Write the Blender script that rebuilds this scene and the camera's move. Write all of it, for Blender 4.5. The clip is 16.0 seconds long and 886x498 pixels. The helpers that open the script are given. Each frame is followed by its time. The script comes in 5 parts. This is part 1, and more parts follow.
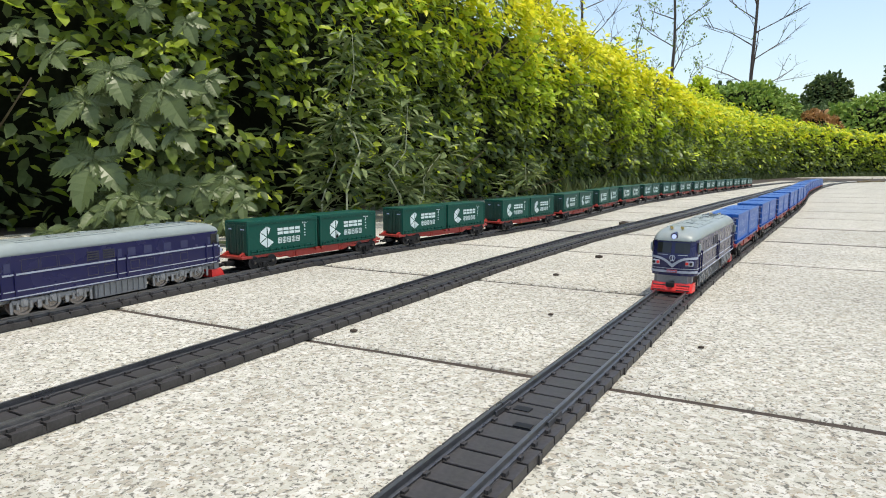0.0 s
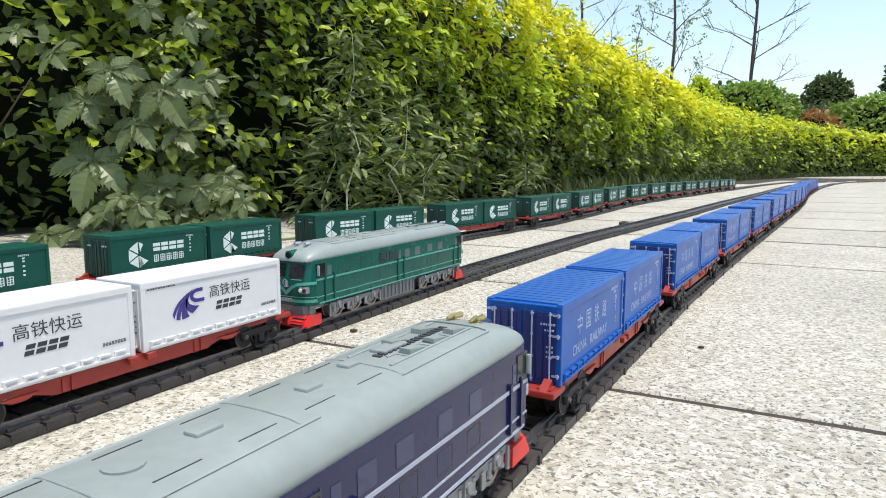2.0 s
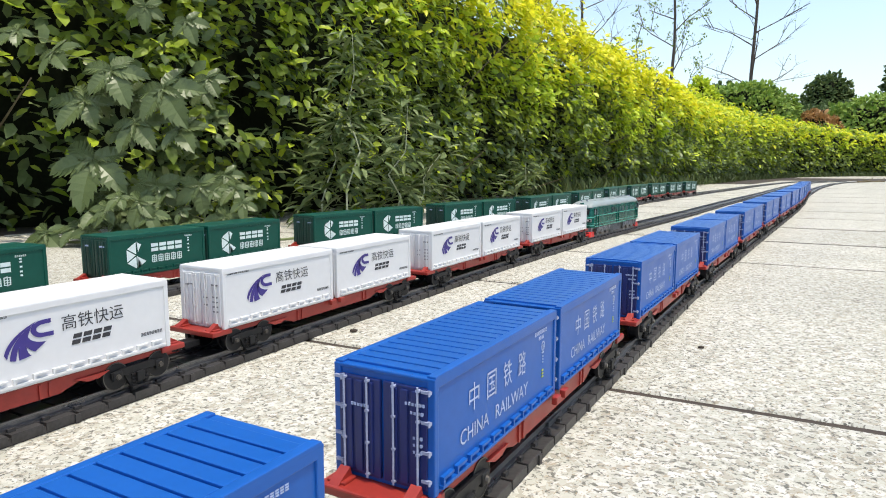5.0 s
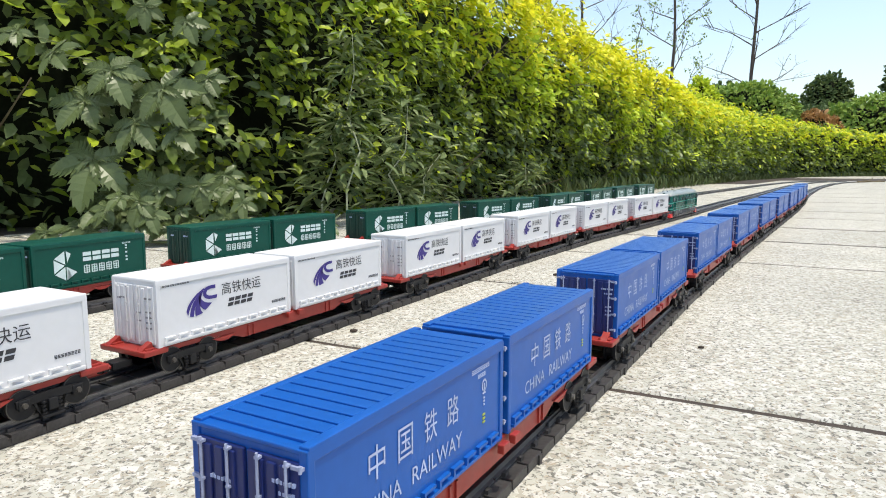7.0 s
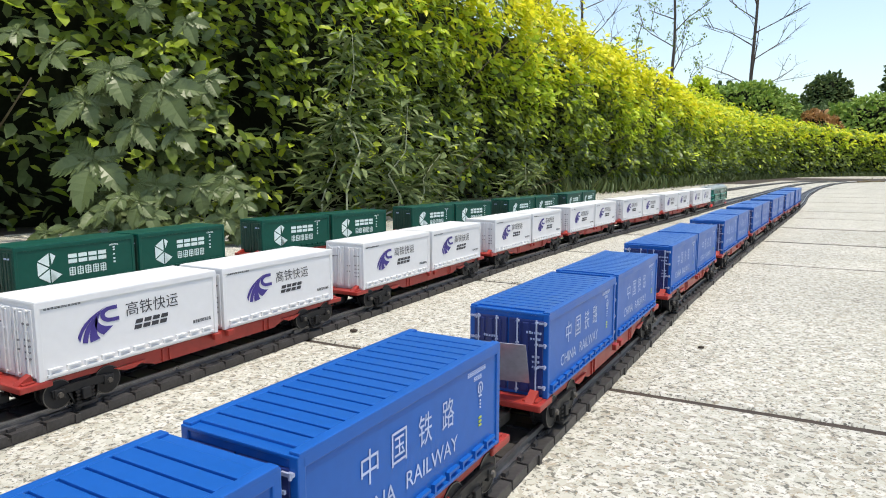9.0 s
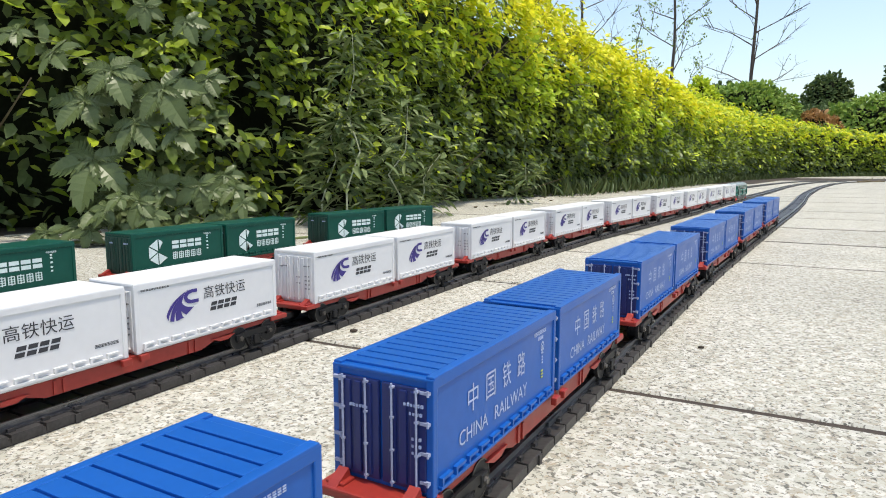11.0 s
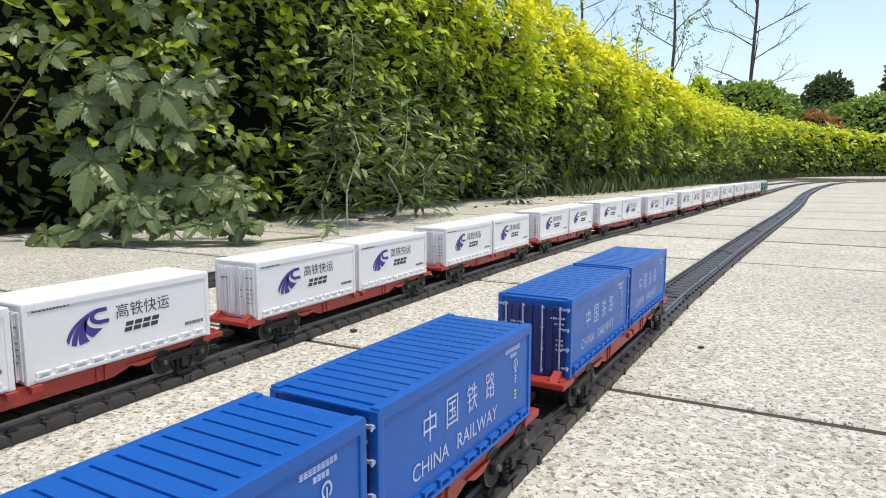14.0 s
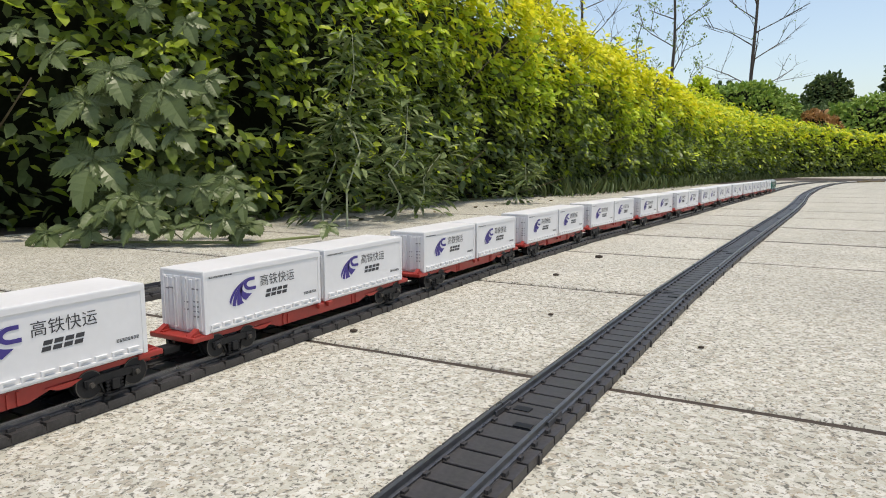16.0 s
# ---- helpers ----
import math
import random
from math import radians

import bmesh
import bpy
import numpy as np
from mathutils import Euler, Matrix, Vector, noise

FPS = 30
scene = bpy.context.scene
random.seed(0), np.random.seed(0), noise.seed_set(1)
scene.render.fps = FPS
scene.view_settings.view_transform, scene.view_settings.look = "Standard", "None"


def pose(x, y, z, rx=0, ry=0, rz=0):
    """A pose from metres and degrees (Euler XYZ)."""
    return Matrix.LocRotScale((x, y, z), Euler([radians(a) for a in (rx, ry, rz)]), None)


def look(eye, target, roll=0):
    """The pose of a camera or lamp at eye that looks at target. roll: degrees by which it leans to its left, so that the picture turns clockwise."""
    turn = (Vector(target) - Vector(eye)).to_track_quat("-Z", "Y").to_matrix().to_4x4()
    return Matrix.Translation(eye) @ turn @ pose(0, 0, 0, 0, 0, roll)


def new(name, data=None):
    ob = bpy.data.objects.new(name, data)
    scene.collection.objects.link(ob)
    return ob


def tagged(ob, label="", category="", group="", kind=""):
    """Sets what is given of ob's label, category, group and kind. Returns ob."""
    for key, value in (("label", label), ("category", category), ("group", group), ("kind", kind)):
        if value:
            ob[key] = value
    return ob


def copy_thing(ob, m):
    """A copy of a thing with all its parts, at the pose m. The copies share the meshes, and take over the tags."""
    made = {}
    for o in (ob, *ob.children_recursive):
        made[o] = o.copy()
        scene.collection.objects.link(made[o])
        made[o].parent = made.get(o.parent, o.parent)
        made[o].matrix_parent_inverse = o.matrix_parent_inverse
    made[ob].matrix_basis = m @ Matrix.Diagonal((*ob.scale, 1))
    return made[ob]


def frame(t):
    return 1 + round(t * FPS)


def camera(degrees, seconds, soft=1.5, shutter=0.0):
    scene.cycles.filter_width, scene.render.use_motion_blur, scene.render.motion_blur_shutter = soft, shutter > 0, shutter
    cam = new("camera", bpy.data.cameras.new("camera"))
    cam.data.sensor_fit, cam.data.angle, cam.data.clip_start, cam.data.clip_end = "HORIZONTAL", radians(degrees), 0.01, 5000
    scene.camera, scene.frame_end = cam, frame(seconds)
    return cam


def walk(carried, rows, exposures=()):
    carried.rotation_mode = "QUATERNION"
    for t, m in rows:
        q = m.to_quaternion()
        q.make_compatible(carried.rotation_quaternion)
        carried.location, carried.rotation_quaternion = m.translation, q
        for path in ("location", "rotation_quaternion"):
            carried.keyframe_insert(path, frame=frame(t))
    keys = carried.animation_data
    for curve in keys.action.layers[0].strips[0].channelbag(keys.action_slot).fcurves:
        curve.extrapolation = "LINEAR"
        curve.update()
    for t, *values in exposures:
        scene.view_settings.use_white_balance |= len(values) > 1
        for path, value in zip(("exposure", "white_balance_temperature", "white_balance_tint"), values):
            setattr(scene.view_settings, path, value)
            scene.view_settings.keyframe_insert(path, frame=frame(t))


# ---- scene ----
# ---- camera ----
EYE_H = 0.0834
cam = camera(68.33, 16.0, soft=1.0)
TILT = radians(7.394)
STAND = look((0, 0, EYE_H), (0, math.cos(TILT), EYE_H - math.sin(TILT)), 0.086)
walk(cam, [(0.0, STAND), (16.0, STAND)], exposures=[(0.0, 0.71, 6950, 8), (2.0, 0.90, 6850, 8), (4.0, 0.94, 6900, 8), (9.0, 0.85, 6950, 8), (14.0, 0.78, 7000, 9), (15.2, 0.70, 7150, 10), (16.0, 0.49, 7200, 10)])

# ---- world and sun ----
SUN_EL, SUN_AZ = radians(77), radians(-40)      # height, bearing from +x towards +y
world = bpy.data.worlds.new("sky")
scene.world = world
world.use_nodes = True
wn = world.node_tree.nodes
sky = wn.new("ShaderNodeTexSky")
sky.sky_type = "NISHITA"
sky.sun_disc = False
sky.sun_elevation = SUN_EL
sky.sun_rotation = math.pi / 2 - SUN_AZ
sky.dust_density = 2.0
sky.air_density = 1.0
wn["Background"].inputs["Strength"].default_value = 0.15
world.node_tree.links.new(sky.outputs[0], wn["Background"].inputs["Color"])
sun = new("sun", bpy.data.lights.new("sun", "SUN"))
sun.data.energy, sun.data.angle, sun.data.color = 1.85, radians(1.2), (1.0, 0.96, 0.88)
SUN_DIR = Vector((math.cos(SUN_EL) * math.cos(SUN_AZ), math.cos(SUN_EL) * math.sin(SUN_AZ), math.sin(SUN_EL)))
sun.matrix_basis = look(SUN_DIR * 20, (0, 0, 0))


# ---- materials ----
def material(name, base, rough=0.5, metal=0.0, vary=0.12, scale=60.0, bump=0.0, bump_scale=400.0, spec=0.5):
    """Principled surface with two scales of colour variation and a fine relief."""
    m = bpy.data.materials.new(name)
    m.use_nodes = True
    n, l = m.node_tree.nodes, m.node_tree.links
    b = n["Principled BSDF"]
    b.inputs["Roughness"].default_value, b.inputs["Metallic"].default_value = rough, metal
    b.inputs["Specular IOR Level"].default_value = spec
    co = n.new("ShaderNodeTexCoord")
    t1, t2 = n.new("ShaderNodeTexNoise"), n.new("ShaderNodeTexNoise")
    t1.inputs["Scale"].default_value, t2.inputs["Scale"].default_value = scale, scale * 7
    t1.inputs["Detail"].default_value = 4
    l.new(co.outputs["Object"], t1.inputs["Vector"])
    l.new(co.outputs["Object"], t2.inputs["Vector"])
    add = n.new("ShaderNodeMath")
    add.operation = "ADD"
    l.new(t1.outputs["Fac"], add.inputs[0])
    l.new(t2.outputs["Fac"], add.inputs[1])
    mr = n.new("ShaderNodeMapRange")
    mr.inputs[1].default_value, mr.inputs[2].default_value = 0.6, 1.4
    mr.inputs[3].default_value, mr.inputs[4].default_value = 1 - vary, 1 + vary
    l.new(add.outputs[0], mr.inputs[0])
    mul = n.new("ShaderNodeVectorMath")
    mul.operation = "SCALE"
    mul.inputs[0].default_value = base
    l.new(mr.outputs[0], mul.inputs["Scale"])
    l.new(mul.outputs[0], b.inputs["Base Color"])
    rr = n.new("ShaderNodeMapRange")
    rr.inputs[1].default_value, rr.inputs[2].default_value = 0.3, 0.7
    rr.inputs[3].default_value, rr.inputs[4].default_value = max(0.02, rough - 0.07), min(1, rough + 0.07)
    l.new(t1.outputs["Fac"], rr.inputs[0])
    l.new(rr.outputs[0], b.inputs["Roughness"])
    if bump:
        t3, bp = n.new("ShaderNodeTexNoise"), n.new("ShaderNodeBump")
        t3.inputs["Scale"].default_value = bump_scale
        bp.inputs["Strength"].default_value, bp.inputs["Distance"].default_value = bump, 0.0004
        l.new(co.outputs["Object"], t3.inputs["Vector"])
        l.new(t3.outputs["Fac"], bp.inputs["Height"])
        l.new(bp.outputs[0], b.inputs["Normal"])
    return m


def leaf_material(name, dark, light, through_light, rough=0.42):
    """Leaves: each its own tone, a little light passing through."""
    m = bpy.data.materials.new(name)
    m.use_nodes = True
    n, l = m.node_tree.nodes, m.node_tree.links
    b = n["Principled BSDF"]
    geo = n.new("ShaderNodeNewGeometry")
    ramp = n.new("ShaderNodeValToRGB")
    ramp.color_ramp.elements[0].color, ramp.color_ramp.elements[1].color = (*dark, 1), (*light, 1)
    l.new(geo.outputs["Random Per Island"], ramp.inputs[0])
    co, t = n.new("ShaderNodeTexCoord"), n.new("ShaderNodeTexNoise")
    t.inputs["Scale"].default_value = 180
    l.new(co.outputs["Object"], t.inputs["Vector"])
    mx = n.new("ShaderNodeMix")
    mx.data_type, mx.blend_type = "RGBA", "MULTIPLY"
    mx.inputs[0].default_value = 0.5
    l.new(ramp.outputs[0], mx.inputs[6])
    l.new(t.outputs["Fac"], mx.inputs[7])
    bright = n.new("ShaderNodeVectorMath")
    bright.operation = "SCALE"
    bright.inputs["Scale"].default_value = 1.3
    l.new(mx.outputs[2], bright.inputs[0])
    l.new(bright.outputs[0], b.inputs["Base Color"])
    b.inputs["Roughness"].default_value = rough
    b.inputs["Specular IOR Level"].default_value = 0.32
    tr, mix = n.new("ShaderNodeBsdfTranslucent"), n.new("ShaderNodeMixShader")
    l.new(bright.outputs[0], tr.inputs["Color"])
    mix.inputs[0].default_value = through_light
    l.new(b.outputs[0], mix.inputs[1])
    l.new(tr.outputs[0], mix.inputs[2])
    l.new(mix.outputs[0], n["Material Output"].inputs["Surface"])
    return m


def slab_material():
    """Washed granite chips in a pale cement: cream, white, grey-green and ochre grains of 3 to 7 mm."""
    m = bpy.data.materials.new("chip_paving")
    m.use_nodes = True
    n, l = m.node_tree.nodes, m.node_tree.links
    b = n["Principled BSDF"]
    b.inputs["Roughness"].default_value = 0.8
    b.inputs["Specular IOR Level"].default_value = 0.25
    geo = n.new("ShaderNodeNewGeometry")
    def layer(scale, detail, lo, hi, colour, below, seed):
        """Flakes of one colour over what lies below."""
        shift, t, r, mx = n.new("ShaderNodeVectorMath"), n.new("ShaderNodeTexNoise"), n.new("ShaderNodeMapRange"), n.new("ShaderNodeMix")
        shift.operation = "ADD"
        shift.inputs[1].default_value = (seed, seed * 0.7, 0)
        l.new(geo.outputs["Position"], shift.inputs[0])
        l.new(shift.outputs[0], t.inputs["Vector"])
        t.inputs["Scale"].default_value, t.inputs["Detail"].default_value, t.inputs["Distortion"].default_value = scale, detail, 0.6
        r.inputs[1].default_value, r.inputs[2].default_value = lo, hi
        l.new(t.outputs["Fac"], r.inputs[0])
        mx.data_type = "RGBA"
        l.new(r.outputs[0], mx.inputs[0])
        l.new(below, mx.inputs[6])
        mx.inputs[7].default_value = (*colour, 1)
        return mx.outputs[2]
    v = n.new("ShaderNodeTexVoronoi")
    v.inputs["Scale"].default_value = 400
    l.new(geo.outputs["Position"], v.inputs["Vector"])
    sep, ramp = n.new("ShaderNodeSeparateColor"), n.new("ShaderNodeValToRGB")
    l.new(v.outputs["Color"], sep.inputs[0])
    ramp.color_ramp.interpolation = "CONSTANT"
    e = ramp.color_ramp.elements
    for i, (p, c) in enumerate([(0.0, (0.458, 0.449, 0.381)), (0.40, (0.532, 0.521, 0.453)), (0.68, (0.384, 0.363, 0.298)), (0.86, (0.601, 0.591, 0.529))]):
        s = e[i] if i < 2 else e.new(p)
        s.position, s.color = p, (*c, 1)
    l.new(sep.outputs[0], ramp.inputs[0])
    col = layer(560, 2, 0.58, 0.70, (0.364, 0.312, 0.231), ramp.outputs[0], 3.1)
    col = layer(430, 2, 0.58, 0.68, (0.581, 0.573, 0.523), col, 7.7)
    col = layer(520, 2.5, 0.56, 0.65, (0.163, 0.157, 0.134), col, 1.3)
    col = layer(760, 2, 0.60, 0.69, (0.108, 0.105, 0.093), col, 5.9)
    col = layer(900, 1, 0.66, 0.74, (0.295, 0.229, 0.148), col, 11.3)
    stain, sr = n.new("ShaderNodeTexNoise"), n.new("ShaderNodeMapRange")
    stain.inputs["Scale"].default_value, stain.inputs["Detail"].default_value = 9, 6
    l.new(geo.outputs["Position"], stain.inputs["Vector"])
    sr.inputs[1].default_value, sr.inputs[2].default_value, sr.inputs[3].default_value, sr.inputs[4].default_value = 0.3, 0.7, 0.86, 1.06
    l.new(stain.outputs["Fac"], sr.inputs[0])
    info, ir, pr = n.new("ShaderNodeObjectInfo"), n.new("ShaderNodeMapRange"), n.new("ShaderNodeMath")
    ir.inputs[3].default_value, ir.inputs[4].default_value = 0.94, 1.03
    l.new(info.outputs["Random"], ir.inputs[0])
    pr.operation = "MULTIPLY"
    l.new(ir.outputs[0], pr.inputs[0])
    l.new(sr.outputs[0], pr.inputs[1])
    sc = n.new("ShaderNodeVectorMath")
    sc.operation = "SCALE"
    l.new(col, sc.inputs[0])
    l.new(pr.outputs[0], sc.inputs["Scale"])
    l.new(sc.outputs[0], b.inputs["Base Color"])
    bp = n.new("ShaderNodeBump")
    bp.inputs["Strength"].default_value, bp.inputs["Distance"].default_value = 0.35, 0.0006
    l.new(v.outputs["Distance"], bp.inputs["Height"])
    l.new(bp.outputs[0], b.inputs["Normal"])
    return m


M_SLAB = slab_material()
M_SOIL = material("soil", (0.16, 0.12, 0.085), 0.95, vary=0.4, scale=14, bump=0.8, bump_scale=150)
M_JOINT = material("joint_dirt", (0.048, 0.036, 0.027), 0.95, vary=0.4, scale=40, bump=0.8, bump_scale=300)
M_TIE = material("black_plastic", (0.045, 0.042, 0.041), 0.46, vary=0.35, scale=120, bump=0.15, spec=0.38)
M_RAIL = material("dark_rail", (0.17, 0.17, 0.175), 0.32, 0.8, vary=0.2, scale=90)
M_RED = material("red_plastic", (0.29, 0.028, 0.020), 0.42, vary=0.16, scale=80)
M_BRIGHT_RED = material("bright_red_plastic", (0.72, 0.035, 0.03), 0.4, vary=0.08)
M_BLACK = material("bogie_black", (0.011, 0.011, 0.012), 0.5, spec=0.30, vary=0.3, scale=150, bump=0.2)
M_WHEEL = material("wheel_steel", (0.26, 0.235, 0.22), 0.32, 0.7, vary=0.2, scale=200)
M_RIM = material("dull_rim", (0.085, 0.078, 0.07), 0.36, 0.5, vary=0.25, scale=200)
M_BLUE = material("blue_container", (0.004, 0.086, 0.36), 0.36, spec=0.35, vary=0.08, scale=50)
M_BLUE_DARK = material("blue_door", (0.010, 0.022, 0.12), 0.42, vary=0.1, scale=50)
M_WHITE = material("white_container", (0.68, 0.68, 0.68), 0.40, vary=0.03, scale=50)
M_GREEN = material("green_container", (0.002, 0.064, 0.045), 0.42, spec=0.3, vary=0.1, scale=50)
M_GREEN_DARK = material("green_door", (0.01, 0.05, 0.036), 0.5, vary=0.15, scale=50)
M_PRINT_WHITE = material("white_print", (0.78, 0.8, 0.82), 0.5, vary=0.05)
M_PRINT_PALE = material("pale_print", (0.38, 0.45, 0.63), 0.5, vary=0.2, scale=200)
M_PRINT_GREY = material("faded_print", (0.35, 0.42, 0.6), 0.5, vary=0.15, scale=200)
M_PRINT_SOFT = material("soft_white_print", (0.60, 0.70, 0.69), 0.5, vary=0.1, scale=200)
M_LOCK = material("lock_rod", (0.32, 0.36, 0.50), 0.4, vary=0.2, scale=200)
M_PRINT_FAINT = material("faint_black_print", (0.20, 0.20, 0.21), 0.5, vary=0.2, scale=300)
M_PRINT_BLACK = material("black_print", (0.035, 0.035, 0.04), 0.5, vary=0.1)
M_PRINT_PURPLE = material("violet_print", (0.045, 0.030, 0.20), 0.5, vary=0.08)
M_YELLOW = material("yellow_print", (0.38, 0.46, 0.07), 0.5, vary=0.05)
M_LOCO_BLUE = material("loco_blue", (0.010, 0.011, 0.062), 0.26, vary=0.08, scale=60)
M_LOCO_GREEN = material("loco_green", (0.001, 0.090, 0.066), 0.26, spec=0.35, vary=0.08, scale=60)
M_ROOF_GREY = material("loco_roof_grey", (0.25, 0.288, 0.278), 0.36, vary=0.09, scale=45)
M_SILVER = material("loco_stripe", (0.34, 0.37, 0.44), 0.4, vary=0.06)
M_MINT = material("loco_green_stripe", (0.07, 0.36, 0.28), 0.4, vary=0.06)
M_GREY = material("frame_grey", (0.20, 0.205, 0.21), 0.42, vary=0.2, scale=120)
M_PEELED = material("peeled_door_foil", (0.34, 0.35, 0.42), 0.2, 0.45, vary=0.15, scale=90)
M_PANE = material("dark_glass", (0.015, 0.016, 0.018), 0.08, vary=0.1)
M_BLUE_PANE = material("blue_tinted_window", (0.035, 0.04, 0.10), 0.12, vary=0.1)
M_SIDE_PANE = material("grey_window", (0.10, 0.14, 0.14), 0.15, vary=0.1)
M_BRASS = material("brass", (0.55, 0.42, 0.16), 0.3, 0.9, vary=0.15, scale=200)
M_STALK = material("pale_stalk", (0.42, 0.45, 0.30), 0.7, vary=0.2, scale=60)
M_GREEN_STALK = material("green_stalk", (0.16, 0.19, 0.07), 0.7, vary=0.2, scale=60)
M_LENS = material("lit_lens", (0.5, 0.55, 0.75), 0.2, vary=0.02)
M_LENS.node_tree.nodes["Principled BSDF"].inputs["Emission Color"].default_value = (0.45, 0.55, 1.0, 1)
M_LENS.node_tree.nodes["Principled BSDF"].inputs["Emission Strength"].default_value = 0.4
M_PLATE = material("dull_red_plate", (0.30, 0.05, 0.07), 0.4, vary=0.08)
M_BARK = material("bark", (0.09, 0.075, 0.062), 0.9, vary=0.4, scale=14, bump=0.7, bump_scale=60)
M_TWIG = material("twig", (0.15, 0.12, 0.07), 0.85, vary=0.3, scale=90)
# shade deep in hedge and bushes, put into a near-black colour
M_INNER_SHADE = material("foliage_shade", (0.010, 0.013, 0.007), 1.0, vary=0.4, scale=30, spec=0.08)
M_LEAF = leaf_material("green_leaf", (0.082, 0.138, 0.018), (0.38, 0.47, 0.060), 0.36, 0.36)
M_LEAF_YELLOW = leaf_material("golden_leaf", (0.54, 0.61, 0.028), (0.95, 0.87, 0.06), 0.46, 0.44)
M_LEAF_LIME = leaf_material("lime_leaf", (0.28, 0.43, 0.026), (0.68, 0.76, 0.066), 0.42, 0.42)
M_LEAF_DULL = leaf_material("dull_leaf", (0.07, 0.115, 0.032), (0.20, 0.25, 0.10), 0.25, 0.5)
M_VINE = leaf_material("vine_leaf", (0.042, 0.070, 0.021), (0.130, 0.170, 0.066), 0.15, 0.36)
M_GRASS = leaf_material("grass_blade", (0.05, 0.085, 0.022), (0.13, 0.16, 0.055), 0.2)
M_FAR_LEAF = leaf_material("far_leaf", (0.14, 0.26, 0.045), (0.33, 0.44, 0.085), 0.32, 0.6)
M_TREE_LEAF = leaf_material("tree_leaf", (0.055, 0.10, 0.032), (0.14, 0.20, 0.065), 0.28, 0.6)
M_RUST_LEAF = leaf_material("rust_leaf", (0.30, 0.16, 0.05), (0.52, 0.30, 0.12), 0.25)


# ---- building helpers ----
def part(name, bm, mat, parent=None, label="", smooth=False):
    """Links a bmesh as one mesh object."""
    me = bpy.data.meshes.new(name)
    bm.to_mesh(me)
    bm.free()
    me.materials.append(mat)
    if smooth:
        for p in me.polygons:
            p.use_smooth = True
    ob = new(name, me)
    ob.parent = parent
    if label:
        ob["label"] = label
    return ob


def pieces(name, bm, mat, parent, label=""):
    """Each separate piece of a bmesh as a part of its own."""
    bm.verts.ensure_lookup_table()
    left = set(bm.verts)
    while left:
        seed = [min(left, key=lambda v: v.index)]
        group = set(seed)
        while seed:
            v = seed.pop()
            for e in v.link_edges:
                w = e.other_vert(v)
                if w not in group:
                    group.add(w)
                    seed.append(w)
        left -= group
        order = sorted(group, key=lambda v: v.index)
        b = bmesh.new()
        to = {v: b.verts.new(v.co) for v in order}
        for f in {f for v in order for f in v.link_faces}:
            b.faces.new([to[v] for v in f.verts])
        bmesh.ops.recalc_face_normals(b, faces=b.faces)
        part(name, b, mat, parent, label)
    bm.free()


def share(name, ob, parent, x=0, y=0, z=0, turn=0):
    """Another object on the same mesh."""
    o = new(name, ob.data)
    o.parent = parent
    o.matrix_basis = pose(x, y, z, 0, 0, turn)
    return o


def box(bm, x0, x1, y0, y1, z0, z1, bevel=0.0):
    r = bmesh.ops.create_cube(bm, size=1.0, matrix=Matrix.LocRotScale(((x0 + x1) / 2, (y0 + y1) / 2, (z0 + z1) / 2), None, (abs(x1 - x0), abs(y1 - y0), abs(z1 - z0))))
    if bevel:
        es = {e for v in r["verts"] for e in v.link_edges}
        bmesh.ops.bevel(bm, geom=list(es), offset=bevel, segments=2, affect="EDGES", profile=0.6)
    return bm


def rod(bm, a, b, r, n=8, r2=None):
    a, b = Vector(a), Vector(b)
    d = b - a
    m = Matrix.Translation((a + b) / 2) @ d.to_track_quat("Z", "Y").to_matrix().to_4x4()
    bmesh.ops.create_cone(bm, cap_ends=True, segments=n, radius1=r, radius2=r if r2 is None else r2, depth=d.length, matrix=m)
    return bm


def prism(bm, pts, y0, y1):
    """Extrudes an outline given in x, z from y0 to y1."""
    a = [bm.verts.new((x, y0, z)) for x, z in pts]
    b = [bm.verts.new((x, y1, z)) for x, z in pts]
    n = len(pts)
    bm.faces.new(a)
    bm.faces.new(b[::-1])
    for i in range(n):
        bm.faces.new((a[i], b[i], b[(i + 1) % n], a[(i + 1) % n]))
    bmesh.ops.recalc_face_normals(bm, faces=bm.faces)
    return bm


def empty(name, label, category, group="", m=None):
    ob = new(name)
    ob.empty_display_size = 0.02
    if m is not None:
        ob.matrix_basis = m
    return tagged(ob, label, category, group)


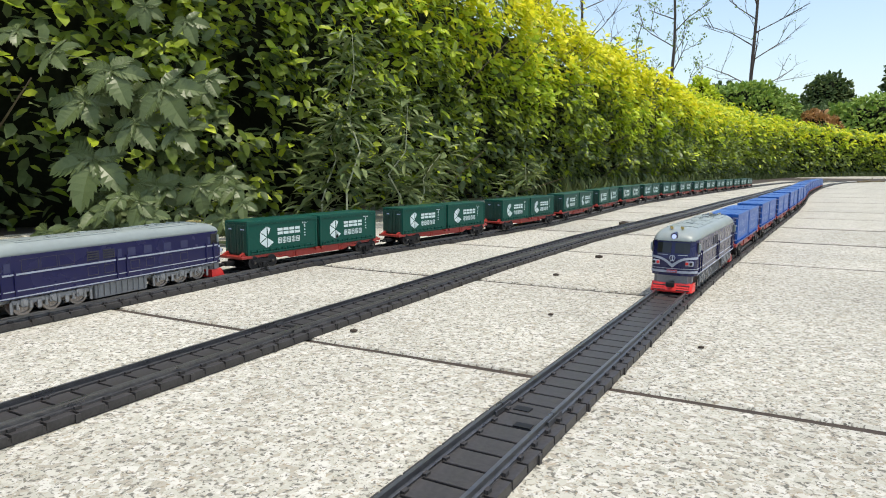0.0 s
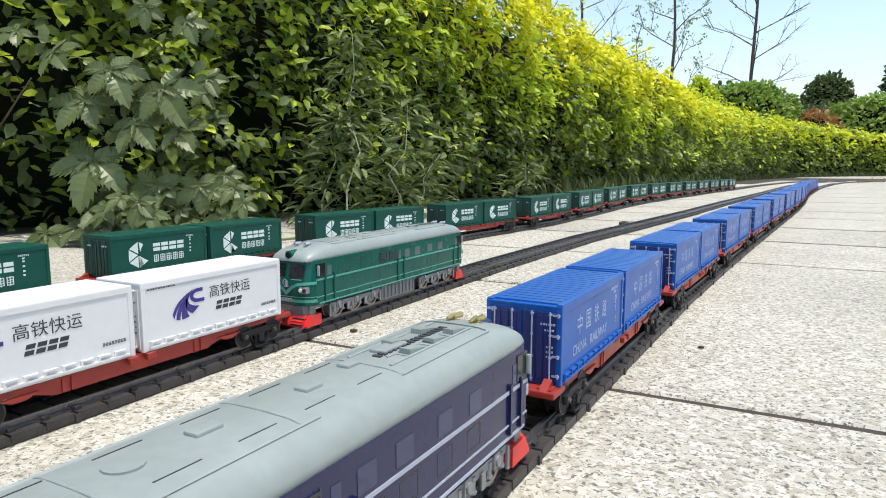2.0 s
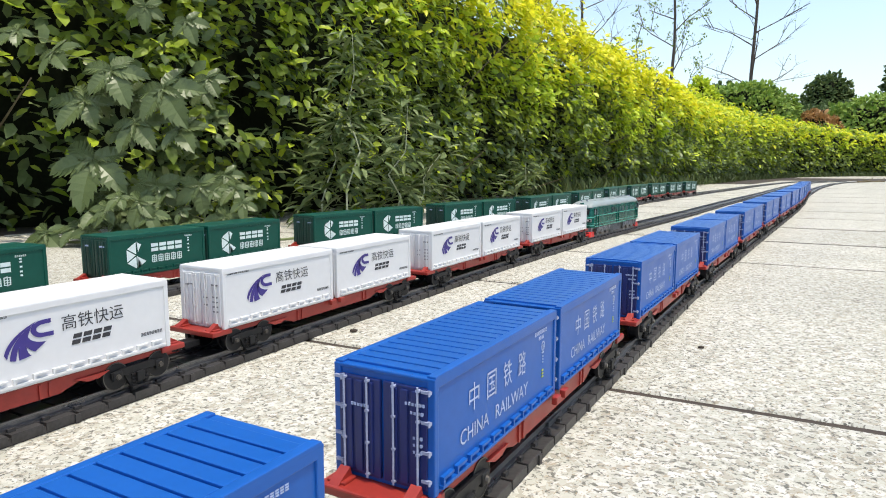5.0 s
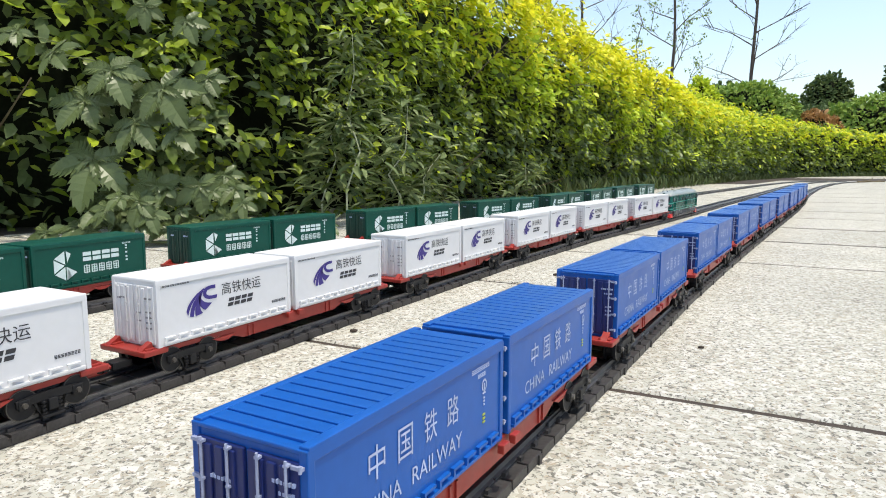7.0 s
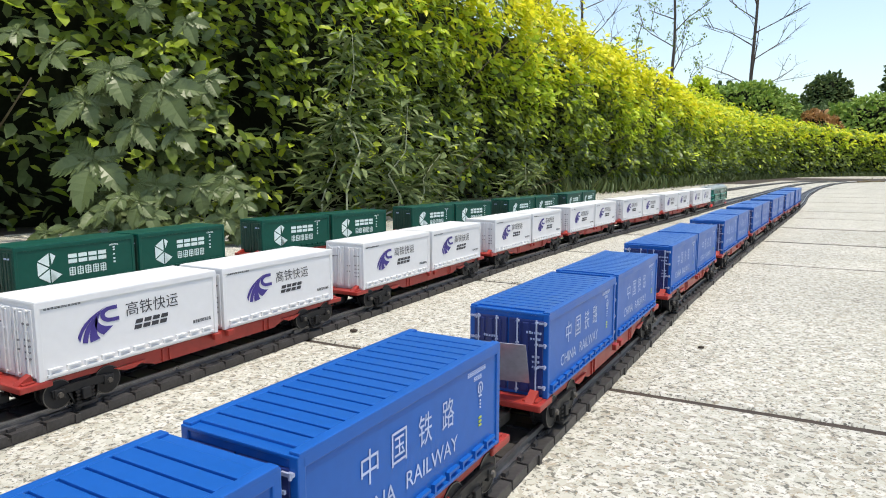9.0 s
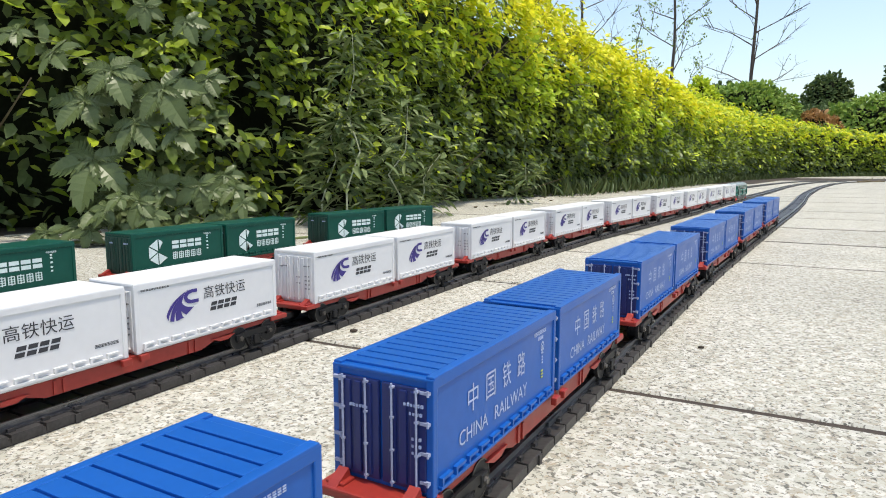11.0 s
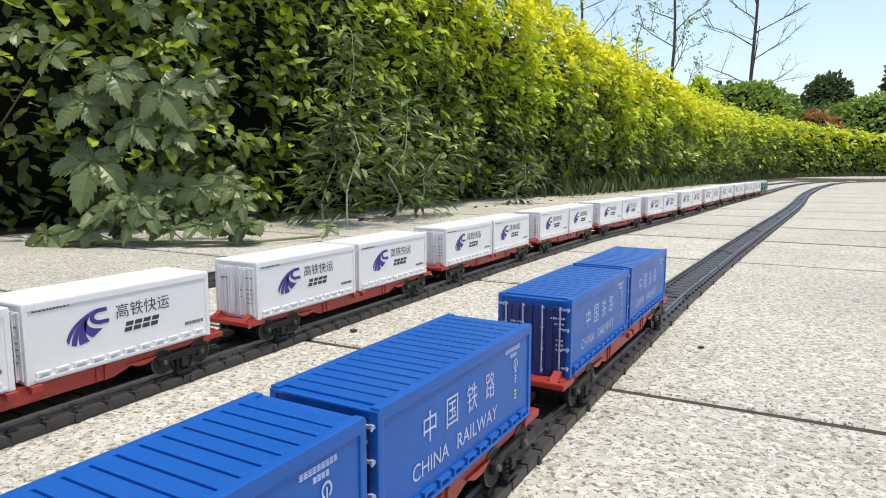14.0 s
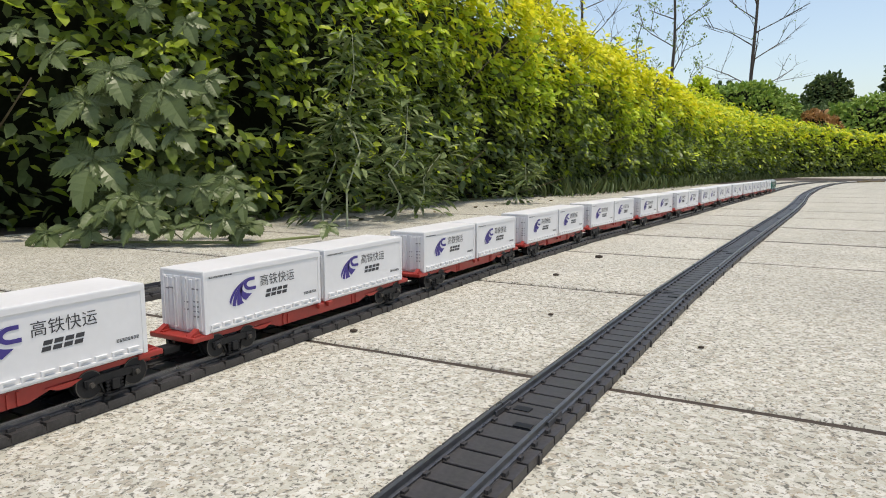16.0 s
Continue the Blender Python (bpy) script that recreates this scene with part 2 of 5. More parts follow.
# ---- tracks: the plan of the three lines, one joint after another ----
SECTION = 0.2286
LINES = {
    "near": [(-0.2453, -0.2825), (-0.1331, -0.0834), (-0.0209, 0.1158), (0.0921, 0.3145), (0.2102, 0.5102), (0.3304, 0.7047), (0.4520, 0.8983), (0.5737, 1.0918), (0.6934, 1.2866), (0.8093, 1.4836), (0.9227, 1.6821), (1.0377, 1.8796), (1.1557, 2.0754), (1.2751, 2.2703), (1.3954, 2.4648), (1.5160, 2.6589), (1.6392, 2.8515), (1.7648, 3.0425), (1.8906, 3.2334), (2.0165, 3.4242), (2.1443, 3.6137), (2.2763, 3.8003), (2.4108, 3.9852), (2.5458, 4.1697)],
    "middle": [(-0.3757, -0.2596), (-0.2701, -0.0568), (-0.1645, 0.1459), (-0.0555, 0.3468), (0.0555, 0.5467), (0.1734, 0.7424), (0.3027, 0.9309), (0.4285, 1.1218), (0.5500, 1.3154), (0.6707, 1.5095), (0.7916, 1.7036), (0.9116, 1.8981), (1.0299, 2.0937), (1.1475, 2.2898), (1.2650, 2.4858), (1.3827, 2.6818), (1.5012, 2.8773), (1.6218, 3.0715), (1.7442, 3.2646), (1.8681, 3.4567), (1.9941, 3.6475), (2.1219, 3.8370), (2.2517, 4.0252), (2.3840, 4.2116)],
    "far": [(-0.4330, -0.1388), (-0.3410, 0.0704), (-0.2489, 0.2797), (-0.1495, 0.4854), (-0.0185, 0.6727), (0.1151, 0.8581), (0.2291, 1.0561), (0.3345, 1.2589), (0.4475, 1.4576), (0.5655, 1.6534), (0.6865, 1.8473), (0.8081, 2.0409), (0.9297, 2.2345), (1.0512, 2.4281), (1.1727, 2.6218), (1.2941, 2.8155), (1.4156, 3.0091), (1.5380, 3.2021), (1.6621, 3.3941), (1.7876, 3.5852), (1.9138, 3.7758), (2.0405, 3.9661), (2.1685, 4.1555), (2.2990, 4.3432)],
}
BACK = 15


def ground_z(y):
    """The yard falls away gently with the distance."""
    t = min(5.0, max(0.0, y - 1.1))
    return -0.0115 * t * t if t < 0.5 else -0.0115 * 0.25 - 0.0115 * (t - 0.5)


def from_to(a, b, z=0.0):
    """A pose in the middle of a and b on the ground, x pointing from a to b."""
    a3, b3 = Vector((a.x, a.y, ground_z(a.y) + z)), Vector((b.x, b.y, ground_z(b.y) + z))
    x = (b3 - a3).normalized()
    y = Vector((0, 0, 1)).cross(x).normalized()
    m = Matrix((x, y, x.cross(y))).transposed().to_4x4()
    m.translation = (a3 + b3) / 2
    return m


def line_points(name):
    """The joints of a line, carried on straight behind the camera and in a bend beyond."""
    p = [Vector(v) for v in LINES[name]]
    d = (p[1] - p[0]).normalized() * SECTION
    p = [p[0] - d * k for k in range(BACK, 0, -1)] + p
    d = (p[-1] - p[-2]).normalized() * SECTION
    for k in range(7):
        d = Matrix.Rotation(radians(-3.0), 2) @ d
        p.append(p[-1] + d)
    return p


PATHS = {k: line_points(k) for k in LINES}


def along(name, s):
    """The place s metres from the line's first joint, as a 2D point, in a curve through the joints."""
    p = PATHS[name]
    u = s / SECTION + BACK
    i = max(1, min(len(p) - 3, int(math.floor(u))))
    t = u - i
    a, b, c, d = p[i - 1], p[i], p[i + 1], p[i + 2]
    return 0.5 * (2 * b + (c - a) * t + (2 * a - 5 * b + 4 * c - d) * t * t + (3 * b - a - 3 * c + d) * t ** 3)


def on_line(name, s, span, z=0.0):
    """The pose of a vehicle centred at s whose bogies stand span apart."""
    return from_to(along(name, s - span / 2), along(name, s + span / 2), z)


# ---- ground and paving ----
def ground_sheet():
    bm = bmesh.new()
    ys = [-300, -20, -4, 0, 1.1, 1.4, 1.7, 2.2, 3, 4, 5, 6.1, 8, 12, 20, 60, 200, 900]
    xs = [-600, -60, -12, -5, -2, 0, 2, 5, 12, 60, 600]
    g = [[bm.verts.new((x, y, ground_z(y) - 0.014)) for x in xs] for y in ys]
    for r0, r1 in zip(g, g[1:]):
        for i in range(len(xs) - 1):
            bm.faces.new((r0[i], r0[i + 1], r1[i + 1], r1[i]))
    tagged(part("ground", bm, M_SOIL), "bare brown soil around the paved yard", "ground", kind="structure")


U_AX = Vector((math.cos(radians(-28.1)), math.sin(radians(-28.1))))
V_AX = Vector((-U_AX.y, U_AX.x))


def yard(u, v):
    """From the slabs' own grid, whose long joints lean a little, to the place."""
    p = U_AX * (u + 0.06 * max(0.0, v - 0.24)) + V_AX * v
    return p


def slab(top, u0, u1, v0, v1, rng):
    b = bmesh.new()
    nu, nv = 5, 3
    worn0, worn1 = (0.0020 * min(1.0, max(0.0, (v - 0.3) / 0.3)) for v in (v0, v1))
    g0, g1 = 0.0022 + worn0 + rng.random() * 0.0006, 0.0022 + worn1 + rng.random() * 0.0006
    a0, a1, b0, b1 = u0 + 0.001, u1 - 0.001, v0 + g0, v1 - g1
    lift = (rng.random() - 0.5) * 0.0007
    ring = [(a0 + (a1 - a0) * k / nu, b0) for k in range(nu)] + [(a1, b0 + (b1 - b0) * k / nv) for k in range(nv)] + \
           [(a1 - (a1 - a0) * k / nu, b1) for k in range(nu)] + [(a0, b1 - (b1 - b0) * k / nv) for k in range(nv)]
    mid = Vector(((a0 + a1) / 2, (b0 + b1) / 2))
    lo, edge, hi = [], [], []
    for a, c in ring:
        w = Vector((a, c)) + Vector((rng.uniform(-1, 1), rng.uniform(-1, 1))) * 0.0007
        inn = w + (mid - w).normalized() * 0.0014
        p, q_ = yard(w.x, w.y), yard(inn.x, inn.y)
        lo.append(b.verts.new((p.x, p.y, ground_z(p.y) - 0.008)))
        edge.append(b.verts.new((p.x, p.y, ground_z(p.y) + lift - 0.0012)))
        hi.append(b.verts.new((q_.x, q_.y, ground_z(q_.y) + lift)))
    m = len(ring)
    b.faces.new(hi)
    for i in range(m):
        j = (i + 1) % m
        b.faces.new((lo[i], lo[j], edge[j], edge[i]))
        b.faces.new((edge[i], edge[j], hi[j], hi[i]))
    bmesh.ops.recalc_face_normals(b, faces=b.faces)
    part("slab", b, M_SLAB, top)


def paving():
    top = tagged(new("pavement"), "pale washed-chip paving slabs with dirty joints", "pavement", kind="structure")
    bm = bmesh.new()
    vs = [-3.5, -1.5, 0.24, 0.7, 0.9, 1.1, 1.2, 1.3, 1.4, 1.5, 1.6, 1.7, 1.8, 1.9, 2, 3, 4, 5, 6, 8, 11]
    rows = []
    for v in vs:
        row = []
        for u in (-1.6, -0.9, -0.4, 0, 0.4, 1, 2, 3):
            p = yard(u, v)
            row.append(bm.verts.new((p.x, p.y, ground_z(p.y) - 0.0007)))
        rows.append(row)
    for r0, r1 in zip(rows, rows[1:]):
        for i in range(7):
            bm.faces.new((r0[i], r0[i + 1], r1[i + 1], r1[i]))
    part("joint_bed", bm, M_JOINT, top, "brown dirt in the joints")
    rng = random.Random(3)
    step = 0.1868
    near_cols = [-0.824, -0.449, -0.0735, 0.302, 0.677]
    for c0, c1 in zip(near_cols, near_cols[1:]):
        v = [0.238 + step * k for k in range(-19, 22)]
        if c0 > -0.1:
            v = [a for a in v if abs(a - 0.4248) > 0.01]
        for v0, v1 in zip(v, v[1:]):
            slab(top, c0, c1, v0, v1, rng)
    far = 0.238 + step * 21
    for c0, c1 in ((-0.449, 0.302), (0.302, 1.05), (1.05, 1.8), (1.8, 2.6)):
        for k in range(17):
            slab(top, c0, c1, far + k * 2 * step, far + (k + 1) * 2 * step, rng)
    for c0, c1 in ((0.677, 1.4), (1.4, 2.6)):
        for k in range(-8, 12):
            slab(top, c0, c1, 0.238 - 2 * step + k * 2 * step, 0.238 + k * 2 * step, rng)


# ---- railway track ----
def track_section():
    """A straight piece of sectional track: base plate, ties, two rails, end lugs."""
    t = empty("track_section", "black plastic sectional model track with dark rails", "track", "track sections on the paving")
    L = SECTION
    bm = bmesh.new()
    box(bm, 0.0002, L - 0.0002, -0.0131, 0.0131, -0.0006, 0.0016)
    box(bm, 0.0004, L - 0.0004, -0.0101, -0.0074, 0.0, 0.00295, 0.0004)
    box(bm, 0.0004, L - 0.0004, 0.0074, 0.0101, 0.0, 0.00295, 0.0004)
    for k in range(5):                                  # small upright studs along both edges
        for y in (-0.0136, 0.0136):
            box(bm, (k + 0.5) * L / 5 - 0.0009, (k + 0.5) * L / 5 + 0.0009, y - 0.0004, y + 0.0003, -0.0006, 0.0024, 0.0001)
    part("base_plate", bm, M_TIE, t)
    n = 22
    p = L / n
    tie = None
    for i in range(n):
        x = (i + 0.5) * p
        if tie is None:
            bm = bmesh.new()
            box(bm, -p / 2 + 0.0005, p / 2 - 0.0005, -0.0134, 0.0134, 0.0, 0.0027, 0.0002)
            box(bm, -p / 2 + 0.0005, p / 2 - 0.0005, -0.0074, 0.0074, 0.0, 0.0031, 0.0003)
            for s in (-1, 1):
                for o in (-0.0018, 0.0018):
                    box(bm, -p / 2 + 0.0008, -p / 2 + 0.0030, s * 0.00875 + o - 0.0006, s * 0.00875 + o + 0.0006, 0.0026, 0.0038)
            tie = part("tie", bm, M_TIE, t)
            tie.matrix_basis = pose(x, 0, 0)
        else:
            share("tie", tie, t, x)
    rail = None
    for y in (-0.00875, 0.00875):
        if rail is None:
            bm = bmesh.new()
            outline = [(-0.0011, 0), (0.0011, 0), (0.0011, 0.0005), (0.0003, 0.0008), (0.0003, 0.0018), (0.0006, 0.002), (0.0006, 0.0027), (-0.0006, 0.0027), (-0.0006, 0.002), (-0.0003, 0.0018), (-0.0003, 0.0008), (-0.0011, 0.0005)]
            a = [bm.verts.new((0.0003, w, z)) for w, z in outline]
            b = [bm.verts.new((L - 0.0003, w, z)) for w, z in outline]
            bm.faces.new(a[::-1]), bm.faces.new(b)
            for i in range(12):
                bm.faces.new((a[i], a[(i + 1) % 12], b[(i + 1) % 12], b[i]))
            bmesh.ops.recalc_face_normals(bm, faces=bm.faces)
            rail = part("rail", bm, M_RAIL, t)
            rail.matrix_basis = pose(0, y, 0.003)
        else:
            share("rail", rail, t, 0, y, 0.003)
    bm = bmesh.new()
    for y in (-0.00875, 0.00875):
        for s in (-1, 1):
            box(bm, L - 0.006, L + 0.006, y + s * 0.0009 - 0.0003, y + s * 0.0009 + 0.0003, 0.0031, 0.0048)
    part("rail_joiner", bm, M_RAIL, t)
    # flat black patches standing for the shade inside the joint's slots
    bm = bmesh.new()
    box(bm, L - 0.0100, L - 0.0066, -0.0054, 0.0002, 0.0030, 0.0034)
    box(bm, L + 0.0028, L + 0.0064, 0.0000, 0.0056, 0.0030, 0.0034)
    part("slot_shade", bm, M_BLACK, t, "black patch painted as the shade of a slot at the joint")
    return t


def lay_tracks():
    first = track_section()
    done = False
    for name, phase in (("near", 0.0965), ("middle", -0.0424), ("far", 0.05)):
        for k in range(-BACK + 1, len(PATHS[name]) - BACK - 4):
            a, b = along(name, phase + k * SECTION), along(name, phase + (k + 1) * SECTION)
            m = from_to(a, b, 0.0008) @ pose(-SECTION / 2, 0, 0)
            if not done:
                first.matrix_basis, done = m, True
            else:
                copy_thing(first, m)


# ---- containers and wagons ----
CL, CW, CH, CZ, CG = 0.0708, 0.0252, 0.0254, 0.0162, 0.0033


CLUSTER = ((0.06, 0.94, 0.88, 0.98), (0.06, 0.94, 0.02, 0.12), (0.06, 0.18, 0.02, 0.98), (0.82, 0.94, 0.02, 0.98), (0.18, 0.82, 0.58, 0.66), (0.18, 0.82, 0.32, 0.40), (0.45, 0.55, -0.06, 1.06))
PAIR_OF_BARS = ((0, 1, 0.58, 1), (0, 1, 0, 0.42))
LINES_OF_PRINT = ((0, 1, 0.78, 1), (0, 1, 0.39, 0.61), (0, 1, 0, 0.22))


def strokes(bm, x, z, w, h, y, kind, slant=0.0):
    """One printed mark as a cluster of plain bars, on a side face at y."""
    bars = {"dense": CLUSTER, "block": PAIR_OF_BARS, "open": LINES_OF_PRINT}[kind]
    for k, (x0, x1, z0, z1) in enumerate(bars):
        first = len(bm.verts)
        t = 0.00006 + 0.000012 * k
        box(bm, x + x0 * w, x + x1 * w, y - t, y + t, z + z0 * h, z + z1 * h)
        if slant:
            bm.verts.ensure_lookup_table()
            for v in bm.verts[first:]:
                v.co.x += slant * (v.co.z - z)


def words(body, x, z, wide, tall, y, mat, parent, label=""):
    """Printed words on a side face, set in the built-in font."""
    cu = bpy.data.curves.new("words", "FONT")
    cu.body = body
    tmp = new("words", cu)
    bpy.context.view_layer.update()
    me = bpy.data.meshes.new_from_object(tmp)
    bpy.data.objects.remove(tmp)
    co = np.array([v.co[:] for v in me.vertices])
    lo, hi = co.min(0), co.max(0)
    for v in me.vertices:
        v.co = (x + (v.co.x - lo[0]) / (hi[0] - lo[0]) * wide, y, z + (v.co.y - lo[1]) / (hi[1] - lo[1]) * tall)
    me.materials.clear()
    me.materials.append(mat)
    ob = new("lettering", me)
    ob.parent = parent
    if label:
        ob["label"] = label
    return ob


def row_of(bm, n, x, z, w, h, gap, y, kind, slant=0.0):
    for i in range(n):
        strokes(bm, x + i * (w + gap), z, w, h, y, kind, slant)


def flat_shape(bm, pts, y):
    """A thin printed shape on a side face; pts in x, z."""
    vs = [bm.verts.new((a, y, c)) for a, c in pts]
    f = bm.faces.new(vs)
    f.normal_update()
    if f.normal.y > 0:
        f.normal_flip()


def container(colour, wagon, x):
    """A 20-foot box; its long side towards -y, its doors towards -x."""
    # the second colour, for the door end, is darker on blue and green
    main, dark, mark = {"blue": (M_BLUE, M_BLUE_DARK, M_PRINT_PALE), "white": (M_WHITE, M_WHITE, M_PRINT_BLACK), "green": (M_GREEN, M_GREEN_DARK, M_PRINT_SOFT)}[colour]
    c = new("container")
    bm = bmesh.new()
    h = CW / 2
    box(bm, 0.0004, CL - 0.0004, -h + 0.0004, h - 0.0004, 0.0, CH - 0.0012, 0.0003)
    me = bpy.data.meshes.new("container")
    bm.to_mesh(me)
    bm.free()
    me.materials.append(main)
    c.data = None
    body = new("container", me)
    bpy.data.objects.remove(c)
    c = body
    c.parent = wagon
    c.matrix_basis = pose(x, 0, CZ)
    post = None
    for a in (0.0, CL - 0.0018):
        for y in (-h, h - 0.0018):
            if post is None:
                bm = bmesh.new()
                box(bm, 0, 0.0018, 0, 0.0018, 0, CH - 0.0008, 0.0003)
                post = part("corner_post", bm, main, c)
                post.matrix_basis = pose(a, y, 0)
            else:
                share("corner_post", post, c, a, y, 0)
    rail = None
    for y in (-h, h - 0.001):
        if rail is None:
            bm = bmesh.new()
            box(bm, 0.0012, CL - 0.0012, 0, 0.001, CH - 0.0026, CH - 0.0008, 0.0002)
            rail = part("top_rail", bm, main, c)
            rail.matrix_basis = pose(0, y, 0)
        else:
            share("top_rail", rail, c, 0, y, 0)
    # roof
    bm = bmesh.new()
    if colour == "blue":
        box(bm, 0.0, CL, -h, h, CH - 0.0012, CH - 0.0005, 0.0002)
        n = 17
        w = (CL - 0.0044) / n
        rb = bmesh.new()
        box(rb, 0, w - 0.0006, -h + 0.0020, h - 0.0020, CH - 0.0008, CH, 0.00015)
        rib = part("roof_rib", rb, main, c)
        rib.matrix_basis = pose(0.0022, 0, 0)
        for i in range(1, n):
            share("roof_rib", rib, c, 0.0022 + i * w, 0, 0)
        rb = bmesh.new()
        box(rb, 0.0004, CL - 0.0004, 0, 0.00205, CH - 0.0008, CH, 0.0002)
        edge = part("roof_edge", rb, main, c)
        edge.matrix_basis = pose(0, -h, 0)
        share("roof_edge", edge, c, 0, h - 0.00205, 0)
    else:
        box(bm, 0.0, CL, -h, h, CH - 0.0016, CH, 0.0006)
    part("roof_panel", bm, main, c)
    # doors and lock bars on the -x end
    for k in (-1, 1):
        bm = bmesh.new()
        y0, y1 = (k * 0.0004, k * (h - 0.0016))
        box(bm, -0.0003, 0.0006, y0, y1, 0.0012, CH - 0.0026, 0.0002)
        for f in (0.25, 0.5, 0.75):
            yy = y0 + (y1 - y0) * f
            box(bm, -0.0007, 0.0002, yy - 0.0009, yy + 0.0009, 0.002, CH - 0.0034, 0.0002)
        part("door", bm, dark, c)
    for y in (-0.0092, -0.0033, 0.0033, 0.0092):
        bm = bmesh.new()
        rod(bm, (-0.0011, y, 0.0012), (-0.0011, y, CH - 0.0022), 0.00026, 6)
        for z in (0.002, 0.009, 0.016, CH - 0.003):
            box(bm, -0.0013, -0.0003, y - 0.0004, y + 0.0004, z - 0.00022, z + 0.00022)
        part("lock_bar", bm, {"blue": M_LOCK, "white": M_WHITE, "green": M_GREEN_DARK}[colour], c)
    hinge = None
    for y in (-h + 0.0006, h - 0.0028) if colour == "blue" else ():
        for z in (0.0034, 0.0095, 0.0158, 0.0222):
            if hinge is None:
                bm = bmesh.new()
                box(bm, -0.0007, 0.0, 0, 0.0022, -0.0003, 0.0003)
                rod(bm, (-0.0007, 0.0003, -0.0006), (-0.0007, 0.0003, 0.0006), 0.0003, 6)
                hinge = part("hinge", bm, M_LOCK, c)
                hinge.matrix_basis = pose(0, y, z)
            else:
                share("hinge", hinge, c, 0, y, z)
    # raised toothed steps along the bottom of each long side
    n, w = 11, (CL - 0.005) / 11
    teeth = []
    for i in range(n):
        p = 0.0025 + i * w
        teeth += [(p + 0.0003, 0.0017), (p + 0.0003, 0.0035), (p + w - 0.0012, 0.0035), (p + w - 0.0012, 0.0029), (p + 0.0010, 0.0029), (p + 0.0010, 0.0017)]
    for s in (-1, 1):
        bm = bmesh.new()
        prism(bm, [(0.0025, 0.0010), (0.0025, 0.0017)] + teeth + [(CL - 0.0025, 0.0017), (CL - 0.0025, 0.0010)], s * (h - 0.0005), s * (h + 0.0006))
        bmesh.ops.triangulate(bm, faces=[f for f in bm.faces if len(f.verts) > 4])
        part("bottom_rail", bm, main, c)
    # prints on the long side
    y = -h + 0.00034
    pw, extra = bmesh.new(), None
    if colour == "blue":
        for k, sign in enumerate("\u4e2d\u56fd\u94c1\u8def"):
            words(sign, 0.0155 + 0.0092 * k, 0.0128, 0.0050, 0.0064, y - 0.0001, M_PRINT_PALE, c)
        words("CHINA", 0.0115, 0.0066, 0.0142, 0.0034, y - 0.0001, M_PRINT_PALE, c)
        words("RAILWAY", 0.0295, 0.0066, 0.0202, 0.0034, y - 0.0001, M_PRINT_PALE, c)
        row_of(pw, 9, 0.0545, 0.0208, 0.0007, 0.0010, 0.0003, y, "open")
        row_of(pw, 4, 0.0575, 0.0192, 0.0007, 0.0009, 0.0003, y, "open")
        for k in range(14):                             # open ring over a short rail
            a0, a1 = radians(-62 + 304 * k / 14), radians(-62 + 304 * (k + 1) / 14)
            flat_shape(pw, [(0.0605 + r * math.cos(a), 0.0170 + 1.15 * r * math.sin(a)) for r, a in ((0.0013, a0), (0.0013, a1), (0.0009, a1), (0.0009, a0))], y - 0.00015)
        box(pw, 0.06035, 0.06065, y - 0.0002, y, 0.0152, 0.0174)
        box(pw, 0.0598, 0.0612, y - 0.0002, y, 0.0150, 0.0153)
        for dz in (0.0, 0.0008, 0.0016):
            box(pw, 0.0602, 0.0608, y - 0.0002, y, 0.0122 + dz, 0.0126 + dz)
        extra = bmesh.new()
        for dz in (0, 0.0009, 0.0018):
            box(extra, 0.0599, 0.0611, y - 0.0002, y, 0.0080 + dz, 0.0084 + dz)
        part("printed_mark", extra, M_YELLOW, c, "small yellow printed mark")
    elif colour == "white":
        words("\u9ad8\u94c1\u5feb\u8fd0", 0.0308, 0.0146, 0.0216, 0.0050, y - 0.0001, M_PRINT_BLACK, c, "black printed words")
        row_of(pw, 4, 0.0336, 0.0094, 0.0028, 0.0034, 0.0007, y, "block", 0.3)
        row_of(pw, 11, 0.003, 0.0222, 0.0008, 0.0010, 0.0003, y, "open")
        row_of(pw, 8, 0.059, 0.0062, 0.0008, 0.0011, 0.0003, y, "open")
        extra = bmesh.new()
        ex, ez, ew, eh = 0.0131, 0.0084, 0.0150, 0.0113

        def bend(p0, p1, p2, t):
            q = (1 - t) ** 2 * Vector(p0) + 2 * t * (1 - t) * Vector(p1) + t * t * Vector(p2)
            return (ex + q.x * ew, ez + q.y * eh)
        blades = (((0.00, 0.24), (0.05, 0.10), (0.10, 0.72), (0.14, 0.62), (0.70, 1.00)),      # two foot corners, two bends, tip
                  ((0.10, 0.06), (0.22, 0.02), (0.14, 0.62), (0.25, 0.50), (0.63, 0.94)),
                  ((0.28, 0.02), (0.52, 0.08), (0.22, 0.50), (0.34, 0.30), (0.56, 0.86)),
                  ((0.60, 0.16), (0.84, 0.38), (0.30, 0.36), (0.44, 0.40), (0.46, 0.78)))
        n = 9
        for f0, f1, b0, b1, tip in blades:
            for k in range(n):
                t0, t1 = k / n, (k + 1) / n
                quad = [bend(f0, b0, tip, t0), bend(f1, b1, tip, t0), bend(f1, b1, tip, t1), bend(f0, b0, tip, t1)]
                flat_shape(extra, quad if k < n - 1 else quad[:3], y - 0.00012)
        hook = []
        for k in range(11):
            a = radians(86 + 188 * k / 10)
            hook.append(((ex + (0.78 + 0.24 * math.cos(a)) * ew, ez + (0.75 + 0.24 * math.sin(a)) * eh), (ex + (0.80 + 0.15 * math.cos(a)) * ew, ez + (0.75 + 0.12 * math.sin(a)) * eh)))
